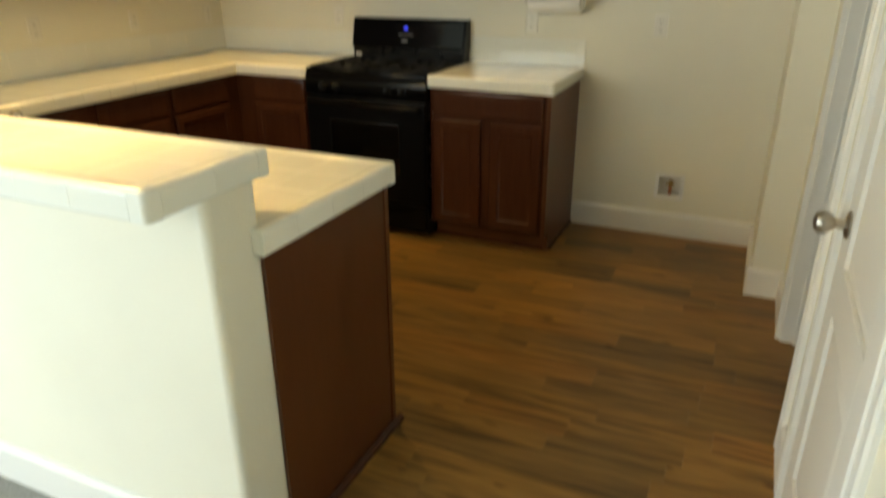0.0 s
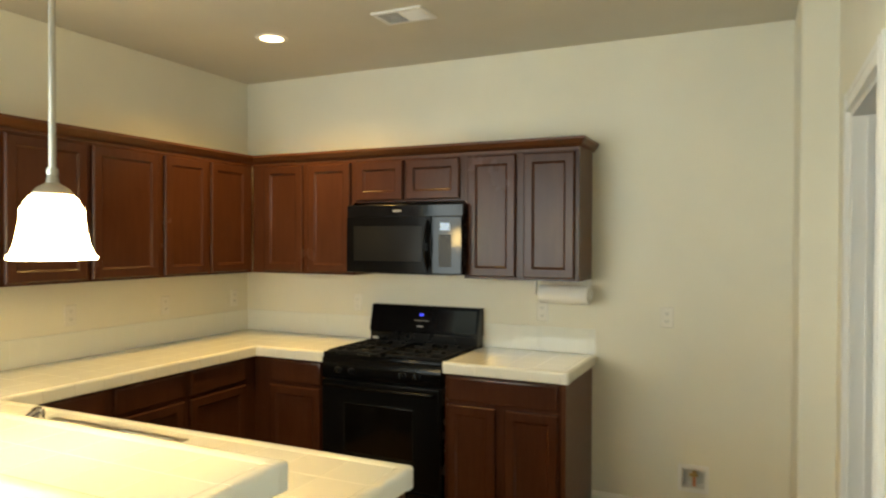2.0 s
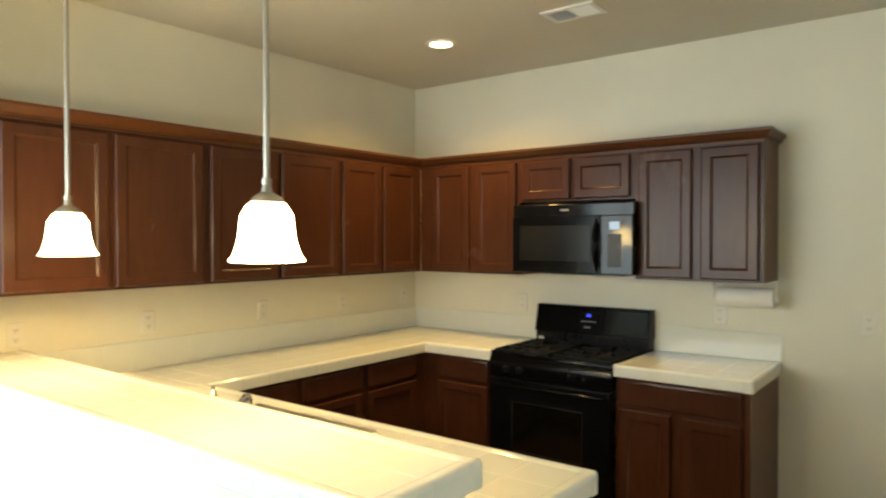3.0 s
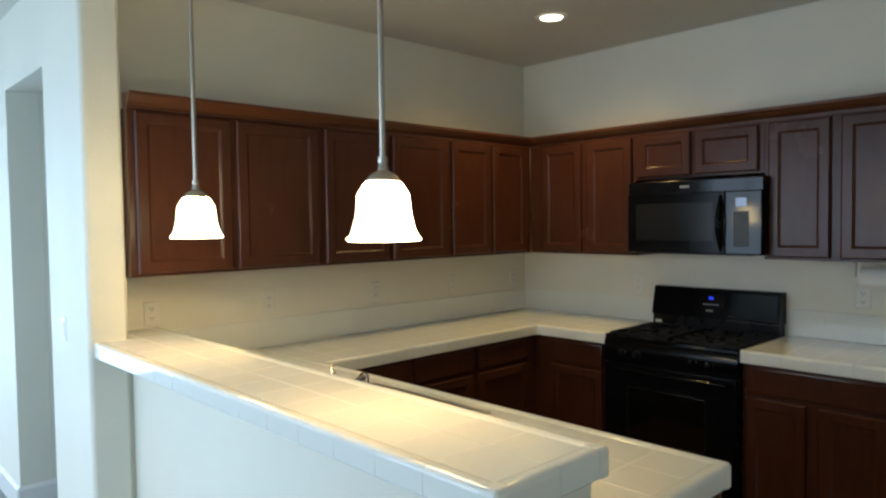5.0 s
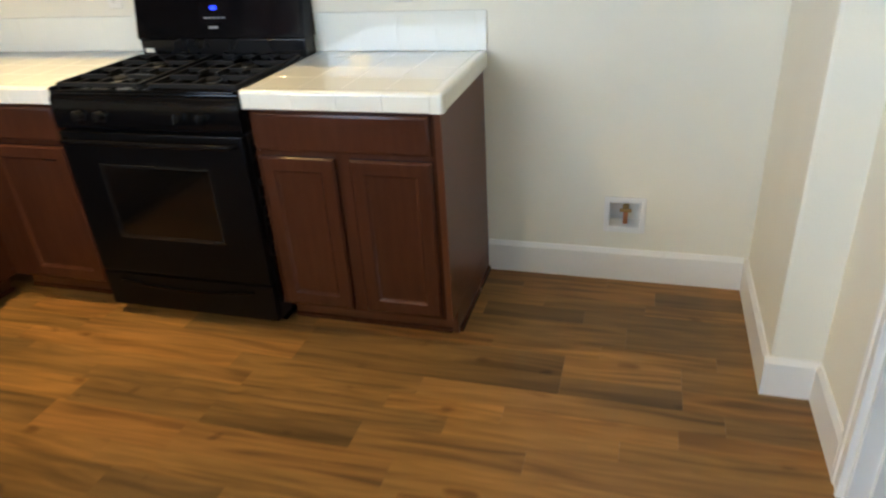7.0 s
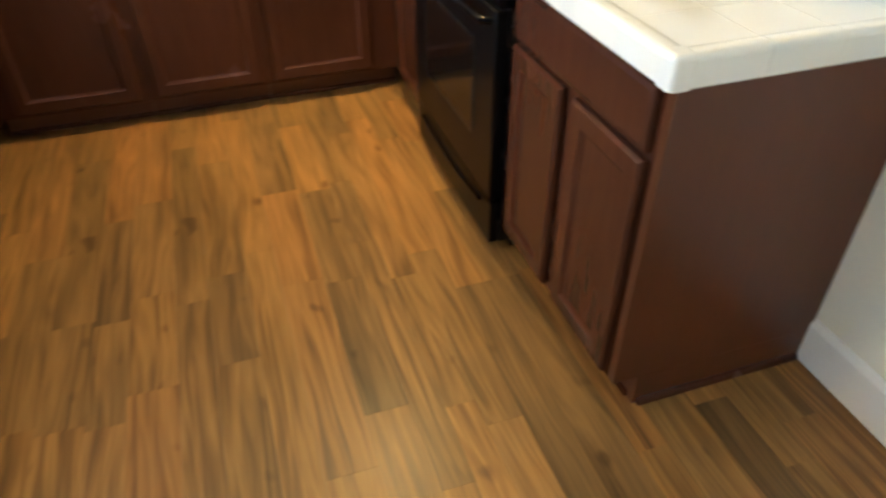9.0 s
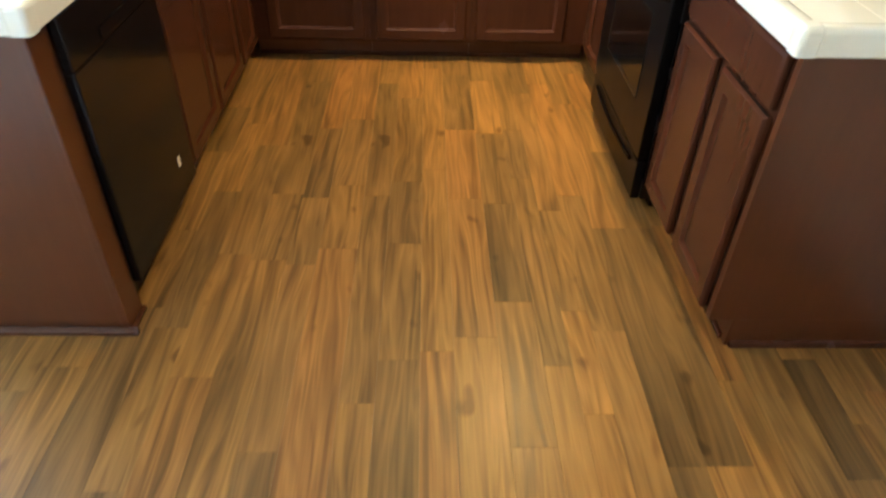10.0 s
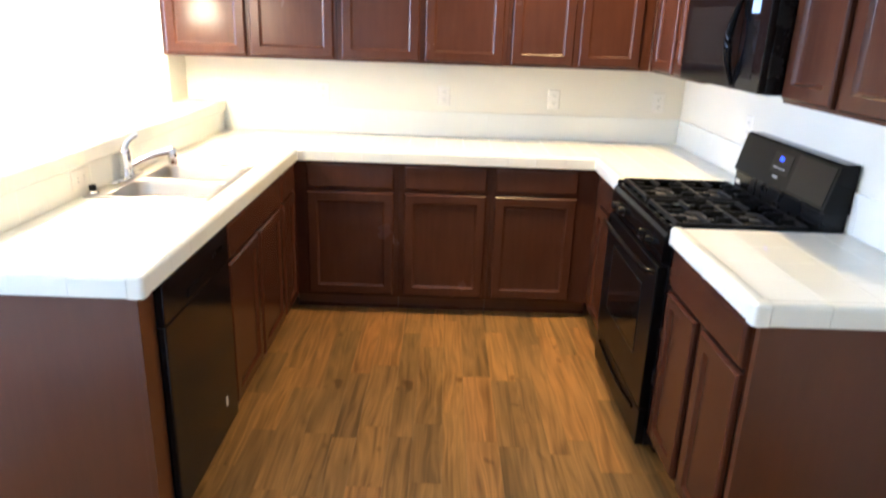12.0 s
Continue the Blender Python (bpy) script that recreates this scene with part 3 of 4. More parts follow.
# ---- range ----
rg = thing("gas_range", (1.477, -0.33, 0), "black freestanding gas range with four burners and a lit blue clock", "range")
RX0, RX1 = 1.097, 1.853
RF = -0.625
part("body", joined(box(RX0, RX1, -0.600, -0.03, 0.045, 0.895, 0.004), box(RX0 + 0.02, RX1 - 0.02, -0.55, -0.06, 0.001, 0.045)), BLACK_SATIN, rg)
part("control_panel", extrude([(0, 0.780), (-0.026, 0.780), (-0.030, 0.788), (-0.0275, 0.884), (-0.018, 0.897), (0, 0.897)], RX1 - RX0, pose(RX0, -0.6005, 0)), BLACK, rg)
oven = part("oven_door", joined(box(RX0 + 0.004, RX1 - 0.004, RF - 0.012, -0.601, 0.205, 0.772, 0.006)), OVEN_BLACK, rg)
part("window", box(1.258, 1.690, RF - 0.0145, RF - 0.0125, 0.375, 0.645, 0.001), OVEN_GLASS, oven, "dark glass oven window")
part("window_trim", joined(box(1.244, 1.257, RF - 0.0155, RF - 0.0121, 0.361, 0.659, 0.001), box(1.691, 1.700, RF - 0.0155, RF - 0.0121, 0.361, 0.659, 0.001),
                           box(1.257, 1.691, RF - 0.0155, RF - 0.0121, 0.361, 0.374, 0.001), box(1.257, 1.691, RF - 0.0155, RF - 0.0121, 0.646, 0.655, 0.001)), GLASS_EDGE, oven, "grey bevelled glass edge")
handle = [(RX0 + 0.030, RF - 0.012, 0.742)] + [(RX0 + 0.040 + (RX1 - RX0 - 0.080) * k / 8, RF - 0.040 - 0.006 * math.sin(math.pi * k / 8), 0.744) for k in range(9)] + [(RX1 - 0.030, RF - 0.012, 0.742)]
part("handle", tube(handle, 0.0105, 12), BLACK, oven)
drawer = part("storage_drawer", joined(box(RX0 + 0.004, RX1 - 0.004, RF - 0.008, -0.601, 0.045, 0.195, 0.005)), OVEN_BLACK, rg)
arc = [(1.18 + 0.59 * k / 10, RF - 0.012, 0.165 - 0.022 * math.sin(math.pi * k / 10)) for k in range(11)]
part("pull_lip", tube(arc, 0.007, 8), BLACK, drawer)
for x in (1.213, 1.303, 1.622, 1.712):
    k = lathe([(0.0, 0.030), (0.013, 0.030), (0.016, 0.026), (0.0175, 0.004), (0.0235, 0.003), (0.0245, 0.0), (0.0, 0.0)], (0, 0, 0), 20)
    slab(k, -0.004, 0.004, -0.017, 0.017, 0.028, 0.036, 0.001)
    k.transform(pose(x, -0.6265, 0.830, 84, 0, 0))
    part("knob", k, BLACK_SATIN, rg)
part("cooktop", joined(box(RX0 - 0.001, RX1 + 0.001, -0.618, -0.105, 0.8955, 0.910, 0.006), box(RX0 - 0.0005, RX0 + 0.016, -0.617, -0.106, 0.909, 0.9245, 0.004),
                       box(RX1 - 0.016, RX1 + 0.0005, -0.617, -0.106, 0.909, 0.9245, 0.004), box(RX0 + 0.016, RX1 - 0.016, -0.6175, -0.600, 0.909, 0.9165, 0.003)), BLACK, rg)
for gx in (1.283, 1.667):
    g = bmesh.new()
    x0, x1, y0, y1 = gx - 0.170, gx + 0.170, -0.585, -0.135
    t, z0, z1 = 0.006, 0.921, 0.935
    for y in (y0, (y0 + y1) / 2, y1):
        slab(g, x0, x1, y - t, y + t, z0, z1, 0.002)
    for x in (x0, x1):
        slab(g, x - t, x + t, y0, y1, z0 - 0.0005, z1 - 0.0005, 0.002)
    for yc2 in ((3 * y0 + y1) / 4, (y0 + 3 * y1) / 4):
        for s in (-1, 1):
            slab(g, gx + s * 0.045, gx + s * 0.165, yc2 - t, yc2 + t, z0, z1 + 0.002, 0.002)
            slab(g, gx - t, gx + t, yc2 + s * 0.035, yc2 + s * 0.108, z0, z1 + 0.002, 0.002)
            for q in (-1, 1):
                slab(g, gx + q * 0.085 - t, gx + q * 0.085 + t, yc2 + s * 0.055, yc2 + s * 0.108, z0, z1, 0.002)
    for x in (x0, x1):
        for y in (y0, (y0 + y1) / 2, y1):
            slab(g, x - 0.007, x + 0.007, y - 0.007, y + 0.007, 0.9105, z0)
    part("grate", g, IRON, rg, "cast-iron burner grate")
    for yc2 in (-0.4725, -0.2475):
        part("burner_head", capped(lathe([(0.048, 0), (0.048, 0.005), (0.036, 0.007), (0.034, 0.010)], (gx, yc2, 0.9102), 24)), ALUMINIUM, rg, "pale cast burner head")
        part("burner_cap", capped(lathe([(0.033, 0.0102), (0.033, 0.014), (0.029, 0.017), (0.0, 0.0175)], (gx, yc2, 0.9102), 24)), IRON, rg)
part("riser", box(RX0 + 0.004, RX1 - 0.004, -0.095, -0.012, 0.8955, 0.985, 0.004), BLACK_SATIN, rg)
guard = part("backguard", extrude([(0, 0.985), (-0.088, 0.985), (-0.096, 0.993), (-0.060, 1.150), (-0.050, 1.157), (0, 1.157)], RX1 - RX0, pose(RX0, -0.006, 0)), BLACK, rg)
tilt = math.degrees(math.atan2(0.036, 0.157))
def on_guard(x0, x1, z0, z1, proud):
    b = box(x0, x1, -proud, 0, z0, z1)
    b.transform(pose(0, -0.102, 0.993, -tilt, 0, 0))
    return b
part("clock_window", on_guard(1.395, 1.545, 0.055, 0.135, 0.0015), BLACK_GLASS, guard)
part("side_glass", on_guard(1.575, 1.835, 0.012, 0.150, 0.0015), BLACK_GLASS, guard)
part("clock_digits", joined(*[on_guard(1.450 + i * 0.0095, 1.4565 + i * 0.0095, 0.104, 0.120, 0.0022) for i in range(3)]), BLUE_LED, guard, "lit blue clock digits")
part("badge", on_guard(1.438, 1.478, 0.034, 0.044, 0.002), GREY_MARK, guard, "small pale badge")
part("button_row", joined(*[on_guard(1.418 + i * 0.02, 1.432 + i * 0.02, 0.072, 0.078, 0.002) for i in range(5)]), GREY_MARK, guard)
tag = box(1.118, 1.158, -0.0975, -0.0955, 0.935, 0.952, 0.0005)
part("spec_sticker", tag, PLASTIC, rg, "small white oval sticker")

# ---- microwave ----
mw = thing("microwave", (1.507, -0.2, 1.376), "black over-the-range microwave with curved handle", "microwave")
MX0, MX1, MZ0, MZ1, MF = 1.118, 1.878, 1.376, 1.783, -0.395
part("body", joined(box(MX0, MX1, MF + 0.012, -0.335, MZ0, MZ1, 0.004), box(MX0, 1.851, -0.3345, -0.003, MZ0 + 0.001, MZ1 - 0.001)), BLACK_SATIN, mw)
part("vent_strip", extrude([(0, 1.712), (-0.0150, 1.712), (-0.0155, 1.774), (-0.0110, 1.781), (0, 1.781)], MX1 - MX0, pose(MX0, MF + 0.0115, 0)), BLACK_GLASS, mw)
mdoor = part("microwave_door", box(MX0, 1.690, MF - 0.016, MF + 0.0115, MZ0 + 0.003, 1.709, 0.005), BLACK, mw)
part("window", box(1.172, 1.630, MF - 0.0185, MF - 0.0165, 1.448, 1.655, 0.001), MICROWAVE_GLASS, mdoor, "dark mesh glass window")
hp = [(1.668, MF - 0.016 - 0.034 * math.sin(math.pi * k / 12), 1.392 + 0.30 * k / 12) for k in range(13)]
part("handle", tube(hp, [0.006 + 0.009 * math.sin(math.pi * k / 12) for k in range(13)], 12), BLACK, mdoor, "curved black handle")
cp = part("control_panel", box(1.6905, MX1, MF - 0.014, MF + 0.0115, MZ0 + 0.003, 1.709, 0.005), BLACK_GLASS, mw)
part("key_panel", box(1.734, 1.814, MF - 0.0150, MF - 0.0143, 1.420, 1.604, 0.0003), BLACK_SATIN, cp, "dark touch keypad")
part("display", box(1.745, 1.803, MF - 0.0160, MF - 0.0143, 1.628, 1.672), PALE_LED, cp, "pale lit display")
part("badge", box(1.435, 1.488, MF - 0.0066, MF - 0.0042, 1.737, 1.750), GREY_MARK, mw, "small pale badge")
part("filter_plate", box(MX0 + 0.05, 1.80, -0.34, -0.05, MZ0 - 0.006, MZ0 - 0.0005, 0.002), BLACK_SATIN, mw)

# ---- dishwasher ----
dwr = thing("dishwasher", (2.10, -2.45, 0), "black built-in dishwasher under the peninsula counter", "dishwasher")
WX0, WX1 = 1.792, 2.380
part("body", box(WX0, WX1, -2.70, PY - 0.04, 0.09, 0.860), BLACK_SATIN, dwr)
part("toe_panel", box(WX0, WX1, -2.66, PY - 0.055, 0.001, 0.0895), BLACK_SATIN, dwr)
part("dishwasher_door", box(WX0 + 0.003, WX1 - 0.003, PY - 0.039, PY + 0.006, 0.10, 0.728, 0.006), DW_BLACK, dwr)
ctl = part("control_panel", box(WX0 + 0.003, WX1 - 0.003, PY - 0.039, PY + 0.0075, 0.731, 0.858, 0.004), DW_BLACK, dwr)
part("latch", box(2.00, 2.20, PY + 0.0077, PY + 0.0115, 0.742, 0.772, 0.002), DW_BLACK, ctl)
part("buttons", joined(*[box(1.86 + i * 0.03, 1.878 + i * 0.03, PY + 0.0077, PY + 0.0090, 0.79, 0.802) for i in range(4)]), BLACK_SATIN, ctl)
part("tag", box(1.913, 1.928, PY + 0.0062, PY + 0.0075, 0.205, 0.240), PLASTIC, dwr, "small white tag")

# ---- tiled counters ----
CT = 0.920
PITCH, GAP = 0.152, 0.0013
TILES = {}


def tile_mesh(w, d, t, axis="z"):
    """A tile with eased edges, w by d, t thick, its face along +axis, centred on its face."""
    key = (round(w, 3), round(d, 3), t, axis)
    if key not in TILES:
        bm = bmesh.new()
        e = 0.0010
        low = [bm.verts.new((sx * w / 2, sy * d / 2, -t)) for sx, sy in ((-1, -1), (1, -1), (1, 1), (-1, 1))]
        mid = [bm.verts.new((sx * w / 2, sy * d / 2, -e)) for sx, sy in ((-1, -1), (1, -1), (1, 1), (-1, 1))]
        top = [bm.verts.new((sx * (w / 2 - e), sy * (d / 2 - e), 0)) for sx, sy in ((-1, -1), (1, -1), (1, 1), (-1, 1))]
        for a, b in ((low, mid), (mid, top)):
            for i in range(4):
                j = (i + 1) % 4
                bm.faces.new((a[i], a[j], b[j], b[i]))
        bm.faces.new(top)
        if axis == "-y":
            bm.transform(pose(0, 0, 0, 90, 0, 0))
        elif axis == "x":
            bm.transform(pose(0, 0, 0, 90, 0, 0))
            bm.transform(pose(0, 0, 0, 0, 0, 90))
        elif axis == "y":
            bm.transform(pose(0, 0, 0, 90, 0, 0))
            bm.transform(pose(0, 0, 0, 0, 0, 180))
        me = bpy.data.meshes.new("tile")
        bm.to_mesh(me)
        bm.free()
        me.materials.append(TILE)
        TILES[key] = me
    return TILES[key]


def cuts(a, b, start, pitch=PITCH):
    """Joints between a and b on a grid through start; slivers merge into their neighbour."""
    k = math.ceil((a - start) / pitch - 1e-6)
    js = [a]
    while start + k * pitch < b - 1e-6:
        j = start + k * pitch
        if j > a + 0.02 and j < b - 0.02:
            js.append(j)
        k += 1
    return js + [b]


def tile_field(parent, x0, x1, y0, y1, z, sx, sy):
    for xa, xb in zip(cuts(x0, x1, sx), cuts(x0, x1, sx)[1:]):
        for ya, yb in zip(cuts(y0, y1, sy), cuts(y0, y1, sy)[1:]):
            piece("tile", tile_mesh(xb - xa - GAP, yb - ya - GAP, 0.005), ((xa + xb) / 2, (ya + yb) / 2, z + random.uniform(-0.00015, 0.00015)), parent)


def splash_row(parent, axis, a, b, plane, z0, z1, start):
    s = 1 if plane > 0 or axis == "y" else -1
    inner, outer = plane - s * 0.0068, plane - s * 0.0009
    lo, hi = min(inner, outer), max(inner, outer)
    part("splash_bed", box(lo, hi, a, b, z0, z1) if axis == "x" else box(a, b, lo, hi, z0, z1), GROUT, parent)
    js = cuts(a, b, start)
    for u, v in zip(js, js[1:]):
        w, m = v - u - GAP, (u + v) / 2
        at = {"-y": (m, plane, (z0 + z1) / 2), "y": (m, plane, (z0 + z1) / 2), "x": (plane, m, (z0 + z1) / 2)}[axis]
        piece("splash_tile", tile_mesh(w, z1 - z0 - GAP, 0.006, axis), at, parent)


NOSE_W, NOSE_H = 0.042, 0.060


def nose_profile():
    """Bull-nosed edge tile: (out from its back, z under the top)."""
    p = [(0, -0.008), (0, 0.0), (0.003, 0.0012), (0.009, 0.0026), (0.017, 0.0034)]
    r = 0.014
    for k in range(6):
        a = math.pi / 2 * k / 5
        p.append((NOSE_W - r + r * math.sin(a), 0.0036 - r + r * math.cos(a)))
    p += [(NOSE_W, -NOSE_H + 0.004), (NOSE_W - 0.004, -NOSE_H), (NOSE_W - 0.012, -NOSE_H), (NOSE_W - 0.012, -0.008)]
    return p


NOSES = {}


def nosing(parent, a, b, direction, edge, z, start, miter=(0, 0), pitch=PITCH):
    """A row of bull-nose tiles along an edge; direction is the way the edge faces."""
    js = cuts(a, b, start, pitch)
    ang = {"S": 0, "N": 180, "E": 90, "W": -90}[direction]
    for i, (u, v) in enumerate(zip(js, js[1:])):
        m0 = miter[0] if i == 0 else 0
        m1 = miter[1] if i == len(js) - 2 else 0
        length = v - u - GAP
        key = (round(length, 3), m0, m1, direction)
        if key not in NOSES:
            bm = bmesh.new()
            flip = direction in ("N", "W")
            rings = []
            for end_i, mm in ((0, m0), (1, m1)):
                ring = []
                for o, h in nose_profile():
                    if mm < 0:      # outer corner
                        uu = (-length / 2 + (NOSE_W - o)) if end_i == 0 else (length / 2 - (NOSE_W - o))
                    elif mm > 0:    # inner corner
                        uu = (-length / 2 + o) if end_i == 0 else (length / 2 - o)
                    else:
                        uu = -length / 2 if end_i == 0 else length / 2
                    if flip:
                        uu = -uu
                    ring.append(bm.verts.new((uu, NOSE_W - o, h)))
                rings.append(ring)
            n = len(rings[0])
            for q in range(n):
                w = (q + 1) % n
                bm.faces.new((rings[0][q], rings[0][w], rings[1][w], rings[1][q]))
            bm.faces.new(rings[0][::-1])
            bm.faces.new(rings[1])
            bmesh.ops.recalc_face_normals(bm, faces=bm.faces)
            bm.transform(pose(0, 0, 0, 0, 0, ang))
            me = bpy.data.meshes.new("edge_tile")
            bm.to_mesh(me)
            bm.free()
            me.materials.append(TILE)
            shade(me, 40)
            NOSES[key] = me
        m = (u + v) / 2
        at = {"S": (m, edge, z), "N": (m, edge, z), "E": (edge, m, z), "W": (edge, m, z)}[direction]
        piece("edge_tile", NOSES[key], at, parent)


def corner_tile(parent, x, y, sx, sy, z):
    """A rounded outer corner piece; sx, sy point inwards from the corner."""
    g = GAP / 2
    x0, x1 = sorted((x, x + sx * (NOSE_W - g)))
    y0, y1 = sorted((y, y + sy * (NOSE_W - g)))
    bm = box(x0, x1, y0, y1, z - NOSE_H, z + 0.0035)
    up = [e for e in bm.edges if abs(e.verts[0].co.z - e.verts[1].co.z) > 0.01 and all(abs(v.co.x - x) < 1e-4 and abs(v.co.y - y) < 1e-4 for v in e.verts)]
    bmesh.ops.bevel(bm, geom=up, offset=0.014, segments=5, profile=0.5, affect="EDGES")
    rim = [e for e in bm.edges if all(v.co.z > z for v in e.verts) and not all(abs(v.co.x - x) > NOSE_W - 0.003 for v in e.verts) and not all(abs(v.co.y - y) > NOSE_W - 0.003 for v in e.verts)]
    bmesh.ops.bevel(bm, geom=rim, offset=0.011, segments=3, profile=0.5, affect="EDGES")
    return part("edge_tile", bm, TILE, parent)


CX, CY, CP, CE = 0.597, -0.613, -2.164, 2.496   # edges of the U-shaped counter
SX0, SX1, SY0, SY1 = 1.082, 1.712, -2.700, -2.262  # cut-out for the sink
ctr = thing("tile_countertop", (0.3, -1.4, 0.863), "white glazed tile counter running round the kitchen in a U", "countertop")
part("bed", joined(box(0.002, 1.092, CY + 0.012, -0.002, 0.863, CT - 0.0005), box(0.002, CX - 0.012, CP - 0.012, CY + 0.012, 0.863, CT - 0.0005),
                   box(0.002, SX0, -2.728, CP - 0.012, 0.863, CT - 0.0005), box(SX1, CE - 0.014, -2.7505, CP - 0.012, 0.863, CT - 0.0005),
                   box(SX0, SX1, SY1, CP - 0.012, 0.863, CT - 0.0005), box(SX0, SX1, -2.728, SY0, 0.863, CT - 0.0005),
                   box(2.4745, CE - 0.0125, -2.7885, -2.752, 0.862, CT - 0.001), box(2.4625, 2.4745, -2.7885, -2.752, 0.8625, CT - 0.001)), GROUT, ctr)
tile_field(ctr, 0.010, 1.092, CY + NOSE_W, -0.010, CT, CX - NOSE_W, CY + NOSE_W)
tile_field(ctr, 0.010, CX - NOSE_W, CP - NOSE_W, CY + NOSE_W, CT, CX - NOSE_W, CP - NOSE_W)
tile_field(ctr, 0.010, SX0, -2.722, CP - NOSE_W, CT, CX - NOSE_W, CP - NOSE_W)
tile_field(ctr, SX1, CE - NOSE_W, -2.750, CP - NOSE_W, CT, CE - NOSE_W, CP - NOSE_W)
tile_field(ctr, SX0, SX1, SY1, CP - NOSE_W, CT, CX - NOSE_W, CP - NOSE_W)
nosing(ctr, CX - NOSE_W, 1.092, "S", CY, CT, CX, (1, 0))
nosing(ctr, CP - NOSE_W, CY + NOSE_W, "E", CX, CT, CY, (1, 1))
nosing(ctr, CX - NOSE_W, CE - NOSE_W, "N", CP, CT, CE - NOSE_W, (1, 0))
nosing(ctr, -2.790, CP - NOSE_W, "E", CE, CT, CP - NOSE_W, (0, 0))
corner_tile(ctr, CE, CP, -1, -1, CT)
splash_row(ctr, "-y", 0.010, 1.095, -0.0095, CT + 0.002, 1.066, CX - NOSE_W)
splash_row(ctr, "x", -2.722, -0.010, 0.0095, CT + 0.002, 1.066, CP - NOSE_W)
splash_row(ctr, "y", 0.010, 2.415, -2.7195, CT + 0.002, 1.029, CX - NOSE_W)
splash_row(ctr, "-y", 1.097, 1.853, -0.0095, CT + 0.002, 1.066, 1.097)

ctr2 = thing("tile_countertop", (2.2, -0.3, 0.863), "short white glazed tile counter between range and refrigerator space", "countertop")
part("bed", box(1.858, 2.528, CY + 0.012, -0.002, 0.863, CT - 0.0005), GROUT, ctr2)
tile_field(ctr2, 1.857, 2.541 - NOSE_W, CY + NOSE_W, -0.010, CT, 2.541 - NOSE_W, CY + NOSE_W)
nosing(ctr2, 1.857, 2.541 - NOSE_W, "S", CY, CT, 2.541 - NOSE_W, (0, 0))
nosing(ctr2, CY + NOSE_W, -0.010, "E", 2.541, CT, CY + NOSE_W, (0, 0))
corner_tile(ctr2, 2.541, CY, -1, 1, CT)
splash_row(ctr2, "-y", 1.857, 2.541, -0.0095, CT + 0.002, 1.066, 2.541 - NOSE_W)

# ---- raised bar on its half-height wall ----
structure("wall_bar", joined(bullnose_wall(0.25, 2.462, -2.918, -2.752, 0, 1.034, 0.020), box(0.001, 0.25, -2.9305, -2.730, 0, 1.034)), WALL, "cream half-height wall carrying the raised bar", "wall")
BZ, BE = 1.090, 2.474
bar = thing("bar_top", (1.28, -2.885, 1.0345), "raised white glazed tile breakfast bar top with bull-nosed edge", "bar counter")
part("bed", joined(box(WLE + 0.001, BE - 0.012, -3.058, -2.721, 1.0345, BZ - 0.0005), box(0.001, WLE + 0.001, -2.9305, -2.721, 1.0345, BZ - 0.0005)), GROUT, bar)
tile_field(bar, WLE + 0.001, BE - NOSE_W, -3.070 + NOSE_W, -2.709 - NOSE_W, BZ, BE - NOSE_W, -2.885)
tile_field(bar, 0.002, WLE + 0.001, -2.929, -2.709 - NOSE_W, BZ, BE - NOSE_W, -2.885)
nosing(bar, WLE + 0.001, BE - NOSE_W, "S", -3.070, BZ, BE - NOSE_W, (0, 0))
nosing(bar, 0.002, BE - NOSE_W, "N", -2.709, BZ, BE - NOSE_W, (0, 0))
nosing(bar, -3.070 + NOSE_W, -2.709 - NOSE_W, "E", BE, BZ, -2.885, (0, 0))
corner_tile(bar, BE, -3.070, -1, 1, BZ)
corner_tile(bar, BE, -2.709, -1, -1, BZ)

# ---- sink ----
sink = thing("kitchen_sink", (1.375, -2.48, 0.75), "stainless steel double-bowl sink set in white tile", "sink")


def bowl(x0, x1, y0, y1, depth):
    bm = bmesh.new()
    z = CT + 0.0045
    loops = []
    for inset, dz in ((0, 0), (0.006, -0.004), (0.012, -0.02), (0.020, -depth + 0.03), (0.035, -depth + 0.006), (0.06, -depth)):
        r = max(0.055 - inset * 0.4, 0.02)
        a0, a1, b0, b1 = x0 + inset, x1 - inset, y0 + inset, y1 - inset
        ring = []
        for cx, cy, s in ((a1 - r, b1 - r, 0), (a0 + r, b1 - r, 1), (a0 + r, b0 + r, 2), (a1 - r, b0 + r, 3)):
            for k in range(6):
                a = math.pi / 2 * (s + k / 5)
                ring.append(bm.verts.new((cx + r * math.cos(a), cy + r * math.sin(a), z + dz)))
        loops.append(ring)
    n = len(loops[0])
    for a, b in zip(loops, loops[1:]):
        for i in range(n):
            j = (i + 1) % n
            bm.faces.new((a[i], b[i], b[j], a[j]))
    bm.faces.new(loops[-1])
    return bm


KX0, KX1, KXM0, KXM1, KY0, KY1 = 1.090, 1.704, 1.387, 1.407, -2.640, -2.270
rim = joined(box(1.076, KX0 + 0.008, -2.708, -2.258, CT + 0.0008, CT + 0.005, 0.0015), box(KX1 - 0.008, 1.718, -2.708, -2.258, CT + 0.0008, CT + 0.005, 0.0015),
             box(KX0 + 0.008, KX1 - 0.008, KY1 - 0.006, -2.258, CT + 0.0008, CT + 0.0049, 0.0015), box(KX0 + 0.008, KX1 - 0.008, -2.708, KY0 + 0.006, CT + 0.0008, CT + 0.0049, 0.0015),
             box(KXM0 - 0.006, KXM1 + 0.006, KY0 + 0.006, KY1 - 0.006, CT - 0.01, CT + 0.0047, 0.0015))
part("rim", rim, STEEL, sink)
